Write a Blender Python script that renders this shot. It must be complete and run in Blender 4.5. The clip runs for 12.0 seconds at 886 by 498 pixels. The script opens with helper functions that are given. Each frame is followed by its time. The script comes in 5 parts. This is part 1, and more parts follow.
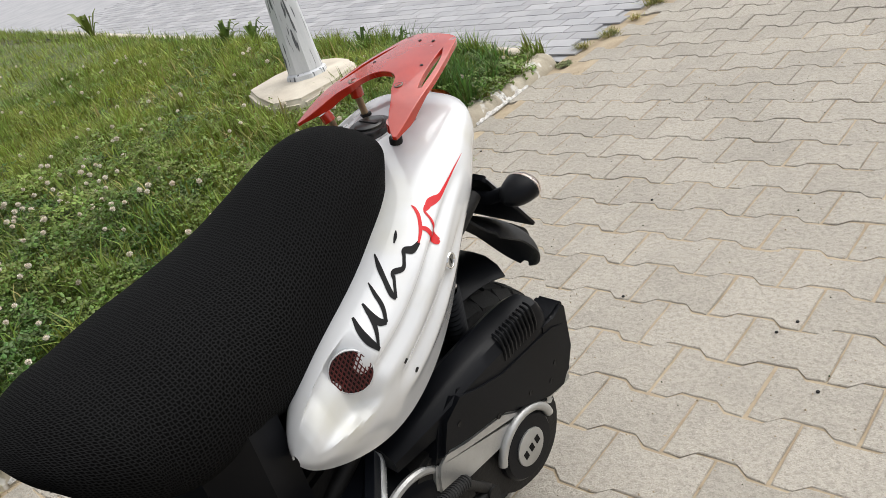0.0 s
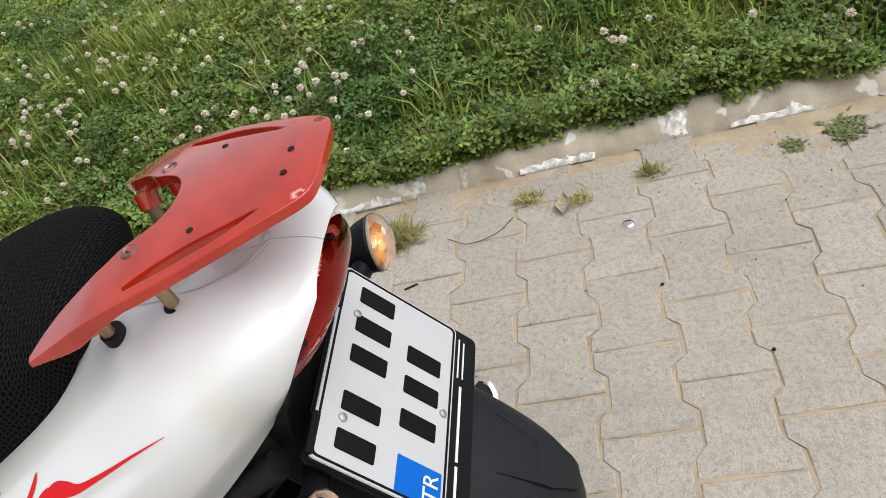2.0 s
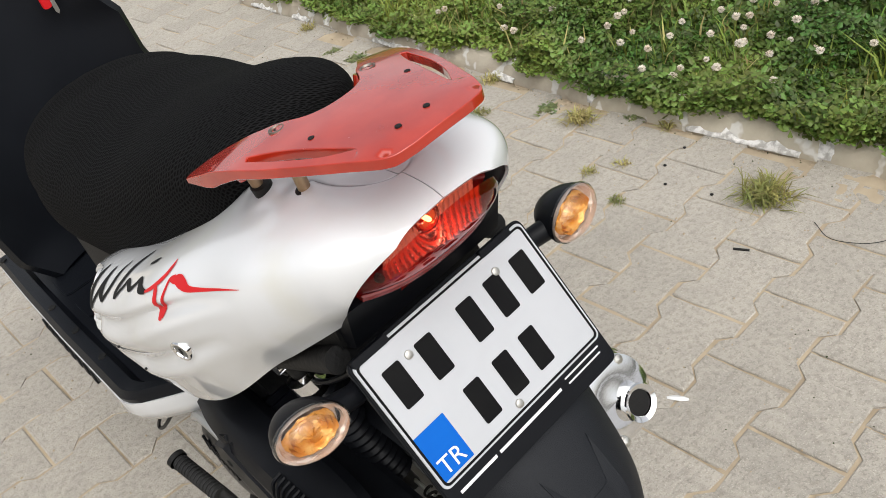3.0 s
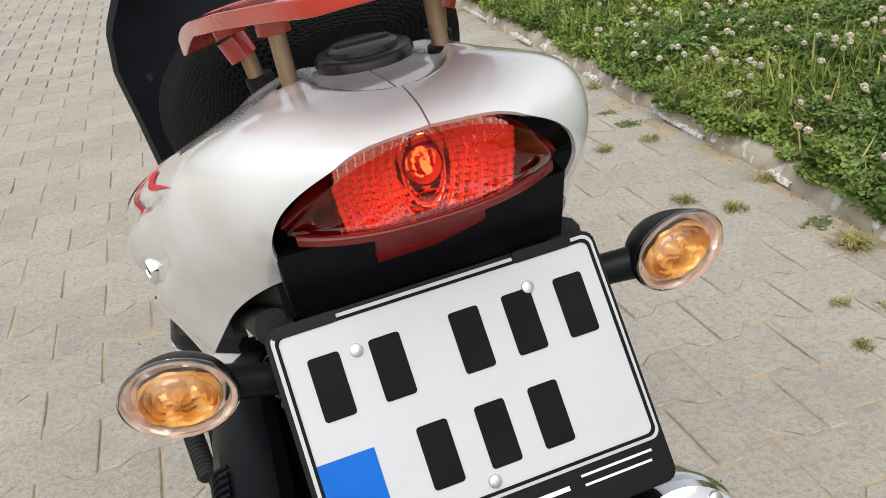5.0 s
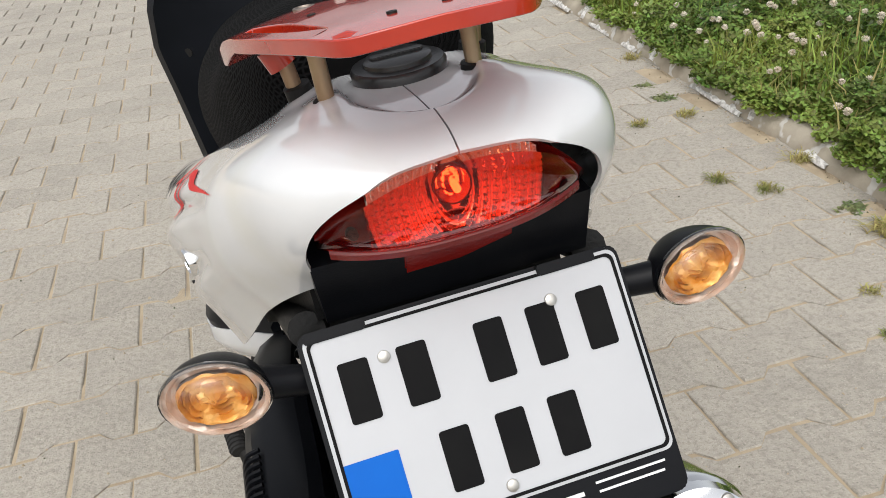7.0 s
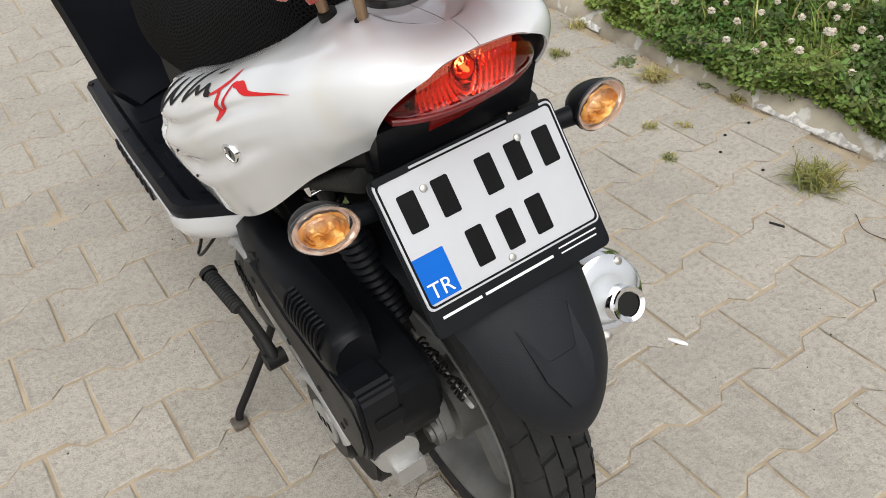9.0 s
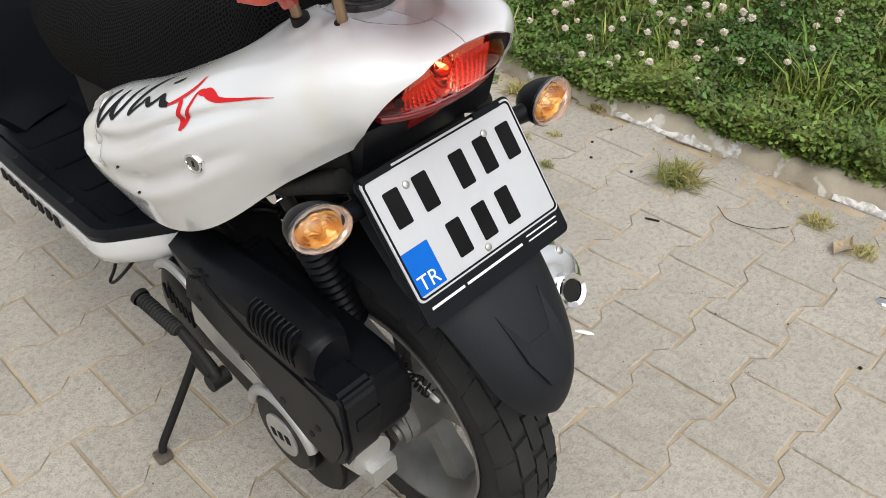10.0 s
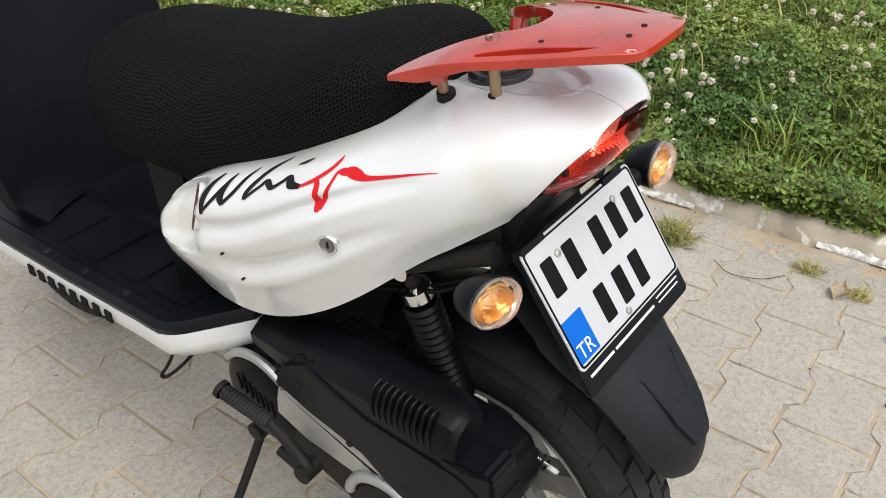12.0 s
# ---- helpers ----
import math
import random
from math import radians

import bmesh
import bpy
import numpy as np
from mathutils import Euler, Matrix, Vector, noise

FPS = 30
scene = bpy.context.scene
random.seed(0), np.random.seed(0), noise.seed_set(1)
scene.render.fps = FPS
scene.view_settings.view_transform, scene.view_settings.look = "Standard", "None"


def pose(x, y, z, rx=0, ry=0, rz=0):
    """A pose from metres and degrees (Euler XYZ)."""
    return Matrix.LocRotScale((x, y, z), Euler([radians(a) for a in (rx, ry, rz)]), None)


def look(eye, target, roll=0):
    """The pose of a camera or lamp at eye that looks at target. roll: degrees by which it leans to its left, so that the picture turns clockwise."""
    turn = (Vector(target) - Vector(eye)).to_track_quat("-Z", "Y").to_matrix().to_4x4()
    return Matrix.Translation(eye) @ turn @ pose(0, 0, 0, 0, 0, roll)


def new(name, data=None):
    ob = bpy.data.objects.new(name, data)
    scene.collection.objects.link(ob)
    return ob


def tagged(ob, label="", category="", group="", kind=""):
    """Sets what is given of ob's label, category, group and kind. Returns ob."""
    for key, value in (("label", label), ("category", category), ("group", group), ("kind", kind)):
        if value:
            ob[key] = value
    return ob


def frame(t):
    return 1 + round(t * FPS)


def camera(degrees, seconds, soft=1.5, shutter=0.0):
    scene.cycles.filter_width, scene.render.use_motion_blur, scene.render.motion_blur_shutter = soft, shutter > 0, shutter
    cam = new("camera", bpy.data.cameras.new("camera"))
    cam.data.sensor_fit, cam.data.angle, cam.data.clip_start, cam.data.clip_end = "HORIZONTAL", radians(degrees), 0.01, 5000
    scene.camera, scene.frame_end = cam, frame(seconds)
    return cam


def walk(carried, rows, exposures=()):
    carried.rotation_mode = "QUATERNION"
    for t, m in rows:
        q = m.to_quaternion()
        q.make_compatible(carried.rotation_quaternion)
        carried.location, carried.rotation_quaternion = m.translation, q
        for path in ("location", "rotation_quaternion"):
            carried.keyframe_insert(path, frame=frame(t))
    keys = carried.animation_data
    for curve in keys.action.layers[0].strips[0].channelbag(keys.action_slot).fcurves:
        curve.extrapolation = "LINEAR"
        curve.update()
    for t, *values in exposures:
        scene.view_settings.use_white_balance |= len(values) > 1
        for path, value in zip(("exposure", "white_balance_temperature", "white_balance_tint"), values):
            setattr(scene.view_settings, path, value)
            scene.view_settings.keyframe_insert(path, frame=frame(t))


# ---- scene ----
cam = camera(55.4, 12.0, soft=0.6)
PATH = [
    (0, (-1.077, 0.893, 1.298), (0.323, -0.204, 0.385), -18.9),
    (0.2, (-1.032, 0.777, 1.269), (0.363, -0.317, 0.345), -20.2),
    (0.3, (-1.001, 0.706, 1.269), (0.391, -0.369, 0.317), -20.2),
    (0.5, (-0.96, 0.574, 1.289), (0.48, -0.442, 0.344), -22.1),
    (0.7, (-0.922, 0.437, 1.275), (0.579, -0.512, 0.353), -23.2),
    (1, (-0.857, 0.206, 1.264), (0.863, -0.253, 0.352), -24.3),
    (1.2, (-0.818, 0.077, 1.274), (0.906, -0.174, 0.291), -21.9),
    (1.5, (-0.708, -0.082, 1.248), (1.026, -0.091, 0.251), -19.5),
    (1.8, (-0.599, -0.23, 1.247), (1.029, 0.033, 0.115), -20.4),
    (2, (-0.55, -0.309, 1.238), (1.001, 0.216, 0.09), -20.3),
    (2.2, (-0.514, -0.391, 1.235), (0.88, 0.499, 0.11), -20.5),
    (2.5, (-0.448, -0.512, 1.262), (0.668, 0.737, 0.169), -20.9),
    (2.8, (-0.388, -0.527, 1.258), (0.575, 0.834, 0.155), -18.0),
    (3, (-0.344, -0.518, 1.247), (0.546, 0.833, 0.07), -14.0),
    (3.2, (-0.306, -0.506, 1.233), (0.497, 0.879, 0.035), -10.7),
    (4.8, (-0.111, -0.467, 1.022), (0.29, 1.257, 0.091), -6.8),
    (5, (-0.115, -0.471, 1.02), (0.295, 1.264, 0.114), -6.5),
    (5.5, (-0.114, -0.468, 1.018), (0.302, 1.275, 0.129), -6.5),
    (6, (-0.124, -0.485, 1.084), (0.295, 1.209, 0.107), -6.4),
    (6.5, (-0.111, -0.474, 1.08), (0.252, 1.223, 0.087), -6.9),
    (7, (-0.109, -0.473, 1.061), (0.211, 1.238, 0.077), -6.1),
    (7.2, (-0.115, -0.483, 1.068), (0.196, 1.223, 0.071), -6.2),
    (8.8, (-0.402, -0.646, 1.21), (0.342, 0.734, -0.031), -4.4),
    (9, (-0.398, -0.655, 1.209), (0.336, 0.734, -0.029), -5.1),
    (9.5, (-0.431, -0.649, 1.199), (0.328, 0.725, -0.041), -6.1),
    (9.8, (-0.502, -0.623, 1.206), (0.457, 0.651, 0.0), -2.0),
    (10, (-0.558, -0.596, 1.205), (0.521, 0.585, 0.005), -0.3),
    (10.2, (-0.603, -0.571, 1.21), (0.519, 0.563, 0.004), -0.7),
    (10.5, (-0.633, -0.538, 1.219), (0.556, 0.58, 0.063), -0.8),
    (11, (-0.661, -0.526, 1.217), (0.566, 0.569, 0.079), -0.9),
    (11.5, (-0.7, -0.535, 1.231), (0.558, 0.543, 0.11), -0.5),
    (12, (-0.737, -0.396, 1.2), (0.568, 0.684, 0.137), 0.6),
]
walk(cam, [(t, look(eye, target, roll)) for t, eye, target, roll in PATH],
     exposures=[(0.0, 0.33), (1.0, 0.30), (2.0, 0.28), (2.5, 0.35), (3.0, 0.33), (5.0, 0.28), (7.0, 0.28), (9.5, 0.28), (10.5, 0.38), (12.0, 0.46)])

# ---- light ----
world = bpy.data.worlds.new("sky")
scene.world = world
world.use_nodes = True
wn, wl = world.node_tree.nodes, world.node_tree.links
SUN_EL, SUN_AZ = 58.0, 200.0      # height and compass turn of the sun, degrees
sky = wn.new("ShaderNodeTexSky")
sky.sky_type, sky.sun_disc = "NISHITA", False
sky.sun_elevation, sky.sun_rotation = radians(SUN_EL), radians(SUN_AZ)
sky.dust_density, sky.air_density = 4.0, 1.0
veil = wn.new("ShaderNodeHueSaturation")      # thin high cloud takes the blue out of the sky
veil.inputs["Saturation"].default_value = 0.22
wl.new(sky.outputs["Color"], veil.inputs["Color"])
wl.new(veil.outputs["Color"], wn["Background"].inputs["Color"])
wn["Background"].inputs["Strength"].default_value = 0.15
sun = new("sun", bpy.data.lights.new("sun", "SUN"))
sun.data.energy, sun.data.angle, sun.data.color = 1.2, radians(85), (1.0, 0.995, 0.945)
az, el = radians(SUN_AZ), radians(SUN_EL)
sun.matrix_world = look((0, 0, 0), (-math.sin(az) * math.cos(el), -math.cos(az) * math.cos(el), -math.sin(el)))
scene.view_settings.exposure = 0.0


# ---- materials ----
def surf(name, c1, c2=None, scale=8.0, rough=0.5, rvar=0.1, metal=0.0, bump=0.15, bscale=220.0, coat=0.0, vary="", amount=0.15, spec=0.5,
         spots=None, spot_scale=300.0, spot_at=0.62, streak=None, translucent=0.0, edge=(0.35, 0.68)):
    """A procedural surface: two colours mixed by large and small noise, relief, uneven gloss, optional spots and tone per piece."""
    m = bpy.data.materials.new(name)
    m.use_nodes = True
    n, k = m.node_tree.nodes, m.node_tree.links
    b = n["Principled BSDF"]
    c2 = c2 or tuple(v * 0.8 for v in c1)
    geo = n.new("ShaderNodeNewGeometry")
    place = geo.outputs["Position"]
    if streak:
        mp = n.new("ShaderNodeMapping")
        mp.inputs["Scale"].default_value = streak
        k.new(place, mp.inputs["Vector"])
        place = mp.outputs["Vector"]
    big, fine = n.new("ShaderNodeTexNoise"), n.new("ShaderNodeTexNoise")
    big.inputs["Scale"].default_value, big.inputs["Detail"].default_value = scale, 6
    fine.inputs["Scale"].default_value, fine.inputs["Detail"].default_value = bscale, 3
    k.new(place, big.inputs["Vector"])
    k.new(geo.outputs["Position"], fine.inputs["Vector"])
    ramp = n.new("ShaderNodeMapRange")
    ramp.inputs["From Min"].default_value, ramp.inputs["From Max"].default_value = edge
    k.new(big.outputs["Fac"], ramp.inputs["Value"])
    mix = n.new("ShaderNodeMix")
    mix.data_type = "RGBA"
    mix.inputs["A"].default_value, mix.inputs["B"].default_value = (*c1, 1), (*c2, 1)
    k.new(ramp.outputs["Result"], mix.inputs["Factor"])
    colour = mix.outputs["Result"]
    if spots:
        sr = n.new("ShaderNodeMapRange")
        sr.inputs["From Min"].default_value, sr.inputs["From Max"].default_value = spot_at, spot_at + 0.05
        sp = n.new("ShaderNodeTexNoise")
        sp.inputs["Scale"].default_value, sp.inputs["Detail"].default_value = spot_scale, 2
        k.new(place, sp.inputs["Vector"])
        k.new(sp.outputs["Fac"], sr.inputs["Value"])
        m2 = n.new("ShaderNodeMix")
        m2.data_type = "RGBA"
        m2.inputs["B"].default_value = (*spots, 1)
        k.new(sr.outputs["Result"], m2.inputs["Factor"])
        k.new(colour, m2.inputs["A"])
        colour = m2.outputs["Result"]
    if vary:
        src = n.new("ShaderNodeObjectInfo").outputs["Random"] if vary == "object" else geo.outputs["Random Per Island"]
        vr = n.new("ShaderNodeMapRange")
        vr.inputs["To Min"].default_value, vr.inputs["To Max"].default_value = 1 - amount, 1 + amount
        k.new(src, vr.inputs["Value"])
        hs = n.new("ShaderNodeHueSaturation")
        k.new(colour, hs.inputs["Color"])
        k.new(vr.outputs["Result"], hs.inputs["Value"])
        vh = n.new("ShaderNodeMapRange")
        vh.inputs["To Min"].default_value, vh.inputs["To Max"].default_value = 0.5 - amount * 0.06, 0.5 + amount * 0.06
        k.new(src, vh.inputs["Value"])
        k.new(vh.outputs["Result"], hs.inputs["Hue"])
        colour = hs.outputs["Color"]
    k.new(colour, b.inputs["Base Color"])
    rr = n.new("ShaderNodeMapRange")
    rr.inputs["To Min"].default_value, rr.inputs["To Max"].default_value = max(rough - rvar, 0.02), min(rough + rvar, 1)
    k.new(big.outputs["Fac"], rr.inputs["Value"])
    k.new(rr.outputs["Result"], b.inputs["Roughness"])
    b.inputs["Metallic"].default_value, b.inputs["Coat Weight"].default_value = metal, coat
    b.inputs["Coat Roughness"].default_value, b.inputs["Specular IOR Level"].default_value = 0.04, spec
    if bump:
        bp = n.new("ShaderNodeBump")
        bp.inputs["Strength"].default_value, bp.inputs["Distance"].default_value = bump, 0.002
        k.new(fine.outputs["Fac"], bp.inputs["Height"])
        k.new(bp.outputs["Normal"], b.inputs["Normal"])
    if translucent:
        tl, ms = n.new("ShaderNodeBsdfTranslucent"), n.new("ShaderNodeMixShader")
        ms.inputs["Fac"].default_value = translucent
        k.new(colour, tl.inputs["Color"])
        k.new(b.outputs["BSDF"], ms.inputs[1])
        k.new(tl.outputs["BSDF"], ms.inputs[2])
        k.new(ms.outputs["Shader"], n["Material Output"].inputs["Surface"])
    return m


def clear(name, colour, rough=0.03, ior=1.3, coat=0.0):
    m = bpy.data.materials.new(name)
    m.use_nodes = True
    b = m.node_tree.nodes["Principled BSDF"]
    b.inputs["Base Color"].default_value = (*colour, 1)
    b.inputs["Roughness"].default_value, b.inputs["IOR"].default_value = rough, ior
    b.inputs["Transmission Weight"].default_value = 1.0
    b.inputs["Coat Weight"].default_value, b.inputs["Coat Roughness"].default_value = coat, 0.02
    return m


def fabric():
    """Black spacer-mesh cloth: small cells in rows, woven relief."""
    m = bpy.data.materials.new("mesh_fabric")
    m.use_nodes = True
    n, k = m.node_tree.nodes, m.node_tree.links
    b = n["Principled BSDF"]
    uv = n.new("ShaderNodeTexCoord")
    vo = n.new("ShaderNodeTexVoronoi")
    vo.voronoi_dimensions, vo.feature = "2D", "DISTANCE_TO_EDGE"
    vo.inputs["Scale"].default_value, vo.inputs["Randomness"].default_value = 1.0, 0.45
    k.new(uv.outputs["UV"], vo.inputs["Vector"])
    r = n.new("ShaderNodeMapRange")
    r.inputs["From Min"].default_value, r.inputs["From Max"].default_value = 0.06, 0.3
    k.new(vo.outputs["Distance"], r.inputs["Value"])
    mix = n.new("ShaderNodeMix")
    mix.data_type = "RGBA"
    mix.inputs["A"].default_value, mix.inputs["B"].default_value = (0.0108, 0.0108, 0.0112, 1), (0.0012, 0.0012, 0.0012, 1)
    k.new(r.outputs["Result"], mix.inputs["Factor"])
    k.new(mix.outputs["Result"], b.inputs["Base Color"])
    b.inputs["Roughness"].default_value = 0.85
    b.inputs["Specular IOR Level"].default_value = 0.06
    bp = n.new("ShaderNodeBump")
    bp.invert = True
    bp.inputs["Strength"].default_value, bp.inputs["Distance"].default_value = 0.5, 0.0016
    k.new(r.outputs["Result"], bp.inputs["Height"])
    k.new(bp.outputs["Normal"], b.inputs["Normal"])
    return m


def paver_surface(name, vary):
    """Weathered concrete: cloudy tone, blotches of fine dust, pits and grains; a tone of its own for each block."""
    m = bpy.data.materials.new(name)
    m.use_nodes = True
    n, k = m.node_tree.nodes, m.node_tree.links
    b = n["Principled BSDF"]
    geo = n.new("ShaderNodeNewGeometry")
    colour = None
    fine = None
    for scale, detail, lo, hi, tone, weight in ((2.6, 4, .38, .66, (0.322, 0.296, 0.258), .65), (19, 6, .42, .64, (0.440, 0.403, 0.346), .50), (75, 5, .48, .64, (0.250, 0.226, 0.188), .48),
                                                (210, 3, .55, .63, (0.19, 0.170, 0.143), .38), (330, 2, .60, .65, (0.56, 0.52, 0.44), .42)):
        t, r, x = n.new("ShaderNodeTexNoise"), n.new("ShaderNodeMapRange"), n.new("ShaderNodeMix")
        t.inputs["Scale"].default_value, t.inputs["Detail"].default_value = scale, detail
        k.new(geo.outputs["Position"], t.inputs["Vector"])
        r.inputs["From Min"].default_value, r.inputs["From Max"].default_value, r.inputs["To Max"].default_value = lo, hi, weight
        k.new(t.outputs["Fac"], r.inputs["Value"])
        x.data_type = "RGBA"
        k.new(r.outputs["Result"], x.inputs["Factor"])
        x.inputs["A"].default_value, x.inputs["B"].default_value = (0.400, 0.367, 0.317, 1), (*tone, 1)
        if colour:
            k.new(colour, x.inputs["A"])
        colour = x.outputs["Result"]
        if scale == 75:
            fine = t
        last = t
    hs, vr = n.new("ShaderNodeHueSaturation"), n.new("ShaderNodeMapRange")
    vr.inputs["To Min"].default_value, vr.inputs["To Max"].default_value = .94, 1.06
    k.new(n.new("ShaderNodeObjectInfo").outputs["Random"] if vary == "object" else geo.outputs["Random Per Island"], vr.inputs["Value"])
    k.new(vr.outputs["Result"], hs.inputs["Value"])
    k.new(colour, hs.inputs["Color"])
    k.new(hs.outputs["Color"], b.inputs["Base Color"])
    b.inputs["Roughness"].default_value, b.inputs["Specular IOR Level"].default_value = .9, .3
    b1, b2 = n.new("ShaderNodeBump"), n.new("ShaderNodeBump")
    b1.inputs["Strength"].default_value, b1.inputs["Distance"].default_value = .7, .006
    b2.inputs["Strength"].default_value, b2.inputs["Distance"].default_value = .8, .002
    k.new(fine.outputs["Fac"], b1.inputs["Height"])
    k.new(last.outputs["Fac"], b2.inputs["Height"])
    k.new(b1.outputs["Normal"], b2.inputs["Normal"])
    k.new(b2.outputs["Normal"], b.inputs["Normal"])
    return m


M_PAVER, M_PAVER_REST = paver_surface("paver_concrete", "object"), paver_surface("paver_concrete_far", "island")
M_SAND = surf("joint_sand", (0.45, 0.365, 0.255), (0.34, 0.270, 0.185), 12, 0.95, 0.03, bump=0.8, bscale=500)
M_ROAD = surf("road_block", (0.40, 0.395, 0.405), (0.33, 0.33, 0.345), 3, 0.9, 0.05, bump=0.3, vary="island", amount=0.13)
M_KERB = surf("kerb_concrete", (0.455, 0.405, 0.32), (0.315, 0.27, 0.205), 9, 0.9, 0.06, bump=1.0, bscale=110, vary="object", amount=0.06,
              spots=(0.60, 0.575, 0.53), spot_scale=17, spot_at=0.60)
M_SOIL = surf("soil", (0.045, 0.06, 0.02), (0.085, 0.075, 0.04), 4, 0.95, 0.03, bump=1.0, bscale=120)
M_TURF = surf("turf", (0.075, 0.105, 0.028), (0.14, 0.15, 0.05), 5, 0.95, 0.03, bump=1.0, bscale=60)
M_GRASS = surf("grass_blade", (0.135, 0.200, 0.030), (0.35, 0.385, 0.075), 2.2, 0.6, 0.1, bump=0, vary="island", amount=0.5, translucent=0.3)
M_CLOVER = surf("clover_leaf", (0.072, 0.132, 0.023), (0.26, 0.320, 0.062), 2.6, 0.5, 0.1, bump=0, vary="island", amount=0.5, translucent=0.25)
M_DRY = surf("dry_grass", (0.42, 0.34, 0.14), (0.30, 0.29, 0.09), 20, 0.8, 0.1, bump=0, vary="island", amount=0.3, translucent=0.2)
M_WEED = surf("weed_leaf", (0.17, 0.20, 0.055), (0.33, 0.28, 0.09), 20, 0.7, 0.1, bump=0, vary="island", amount=0.3, translucent=0.25)
M_WEEDFLAT = surf("dark_weed_leaf", (0.12, 0.16, 0.06), (0.22, 0.22, 0.09), 20, 0.7, 0.1, bump=0, vary="island", amount=0.35, translucent=0.2)
M_PETAL = surf("clover_flower", (0.84, 0.79, 0.71), (0.72, 0.61, 0.50), 40, 0.7, 0.1, bump=0, vary="island", amount=0.12, translucent=0.2)
M_YELLOW = surf("yellow_petal", (0.75, 0.55, 0.03), (0.6, 0.4, 0.02), 40, 0.6, 0.1, bump=0)
M_PAD = surf("pale_concrete", (0.66, 0.60, 0.50), (0.50, 0.44, 0.36), 7, 0.9, 0.06, bump=0.8, bscale=90)
M_LEAF = surf("dead_leaf", (0.40, 0.32, 0.22), (0.24, 0.17, 0.10), 60, 0.8, 0.1, bump=0.4, bscale=200)
M_POLE = surf("flaking_silver_paint", (0.62, 0.63, 0.65), (0.50, 0.51, 0.53), 16, 0.6, 0.1, metal=0.0, bump=0.5, bscale=80, streak=(1, 1, 0.09),
              spots=(0.10, 0.105, 0.115), spot_scale=60, spot_at=0.575)
M_WHITE = surf("white_bodywork_paint", (0.675, 0.682, 0.692), (0.61, 0.595, 0.515), 6, 0.18, 0.05, bump=0.02, bscale=60, coat=1.0, edge=(0.54, 0.80))
M_RED = surf("red_brushed_on_paint", (0.45, 0.027, 0.009), (0.34, 0.015, 0.005), 22, 0.24, 0.12, bump=0.16, bscale=90, coat=1.0)
M_DECAL_RED = surf("red_sticker", (0.62, 0.012, 0.016), (0.55, 0.01, 0.014), 10, 0.45, 0.05, bump=0, spec=0.25)
M_DECAL_BLACK = surf("black_sticker", (0.009, 0.009, 0.010), (0.016, 0.016, 0.016), 10, 0.55, 0.05, bump=0, spec=0.12)
M_BLACK = surf("black_moulded_plastic", (0.0034, 0.0038, 0.0050), (0.0062, 0.0067, 0.0085), 9, 0.36, 0.08, bump=0.07, bscale=700, spec=0.13)
M_PANEL = surf("satin_blue_black_plastic", (0.0042, 0.0050, 0.0072), (0.0068, 0.0080, 0.0110), 6, 0.42, 0.08, bump=0.12, bscale=900, spec=0.18)
M_CAP = surf("smooth_black_rubber", (0.012, 0.012, 0.013), (0.02, 0.02, 0.02), 9, 0.28, 0.06, bump=0.05, bscale=400, spec=0.6)
# also colours the discs and bars that stand in for shaded holes
M_DARK = surf("dirty_black_metal_and_holes", (0.004, 0.004, 0.004), (0.012, 0.011, 0.010), 12, 0.6, 0.15, bump=0.4, bscale=160, spec=0.3)
M_GREYPLASTIC = surf("faded_grey_black_plastic", (0.010, 0.0112, 0.0138), (0.013, 0.0143, 0.0172), 8, 0.5, 0.08, bump=0.3, bscale=1000, spec=0.17)
M_RUBBER = surf("tyre_rubber", (0.012, 0.012, 0.0125), (0.024, 0.0235, 0.023), 14, 0.8, 0.08, bump=0.4, bscale=250, spec=0.3)
M_ALU = surf("cast_aluminium", (0.55, 0.55, 0.54), (0.42, 0.42, 0.41), 12, 0.42, 0.1, metal=0.75, bump=0.35, bscale=300)
M_RIM = surf("grey_wheel_paint", (0.21, 0.21, 0.20), (0.125, 0.122, 0.112), 14, 0.5, 0.1, metal=0.4, bump=0.2)
M_CHROME = surf("chrome", (0.85, 0.85, 0.85), (0.78, 0.78, 0.78), 20, 0.09, 0.04, metal=1.0, bump=0.02)
M_STEEL = surf("zinc_screw", (0.55, 0.54, 0.5), (0.4, 0.38, 0.35), 60, 0.35, 0.1, metal=0.9, bump=0.1)
M_SCREW = surf("dull_steel_screw", (0.30, 0.27, 0.24), (0.18, 0.13, 0.10), 60, 0.4, 0.1, metal=0.8, bump=0.1)
M_BRASS = surf("rusty_brass_tube", (0.42, 0.32, 0.2), (0.26, 0.15, 0.09), 35, 0.4, 0.12, metal=0.7, bump=0.2, streak=(1, 1, 0.3))
M_PLATE = surf("number_plate_white", (0.475, 0.483, 0.503), (0.45, 0.458, 0.478), 15, 0.3, 0.05, bump=0.02)
M_INK = surf("plate_black_ink", (0.005, 0.005, 0.0055), (0.008, 0.008, 0.008), 20, 0.6, 0.05, bump=0, spec=0.08)
M_BLUE = surf("plate_blue", (0.0, 0.10, 0.46), (0.0, 0.11, 0.49), 20, 0.4, 0.05, bump=0, spec=0.15)
M_INKWHITE = surf("white_print", (0.75, 0.75, 0.75), (0.7, 0.7, 0.7), 20, 0.4, 0.05, bump=0)
M_REDPLASTIC = surf("dark_red_reflector", (0.18, 0.010, 0.008), (0.13, 0.008, 0.006), 20, 0.2, 0.05, bump=0.2, bscale=500)
M_REDLENS = clear("red_lens", (0.95, 0.032, 0.012), 0.02, 1.08, 0.7)
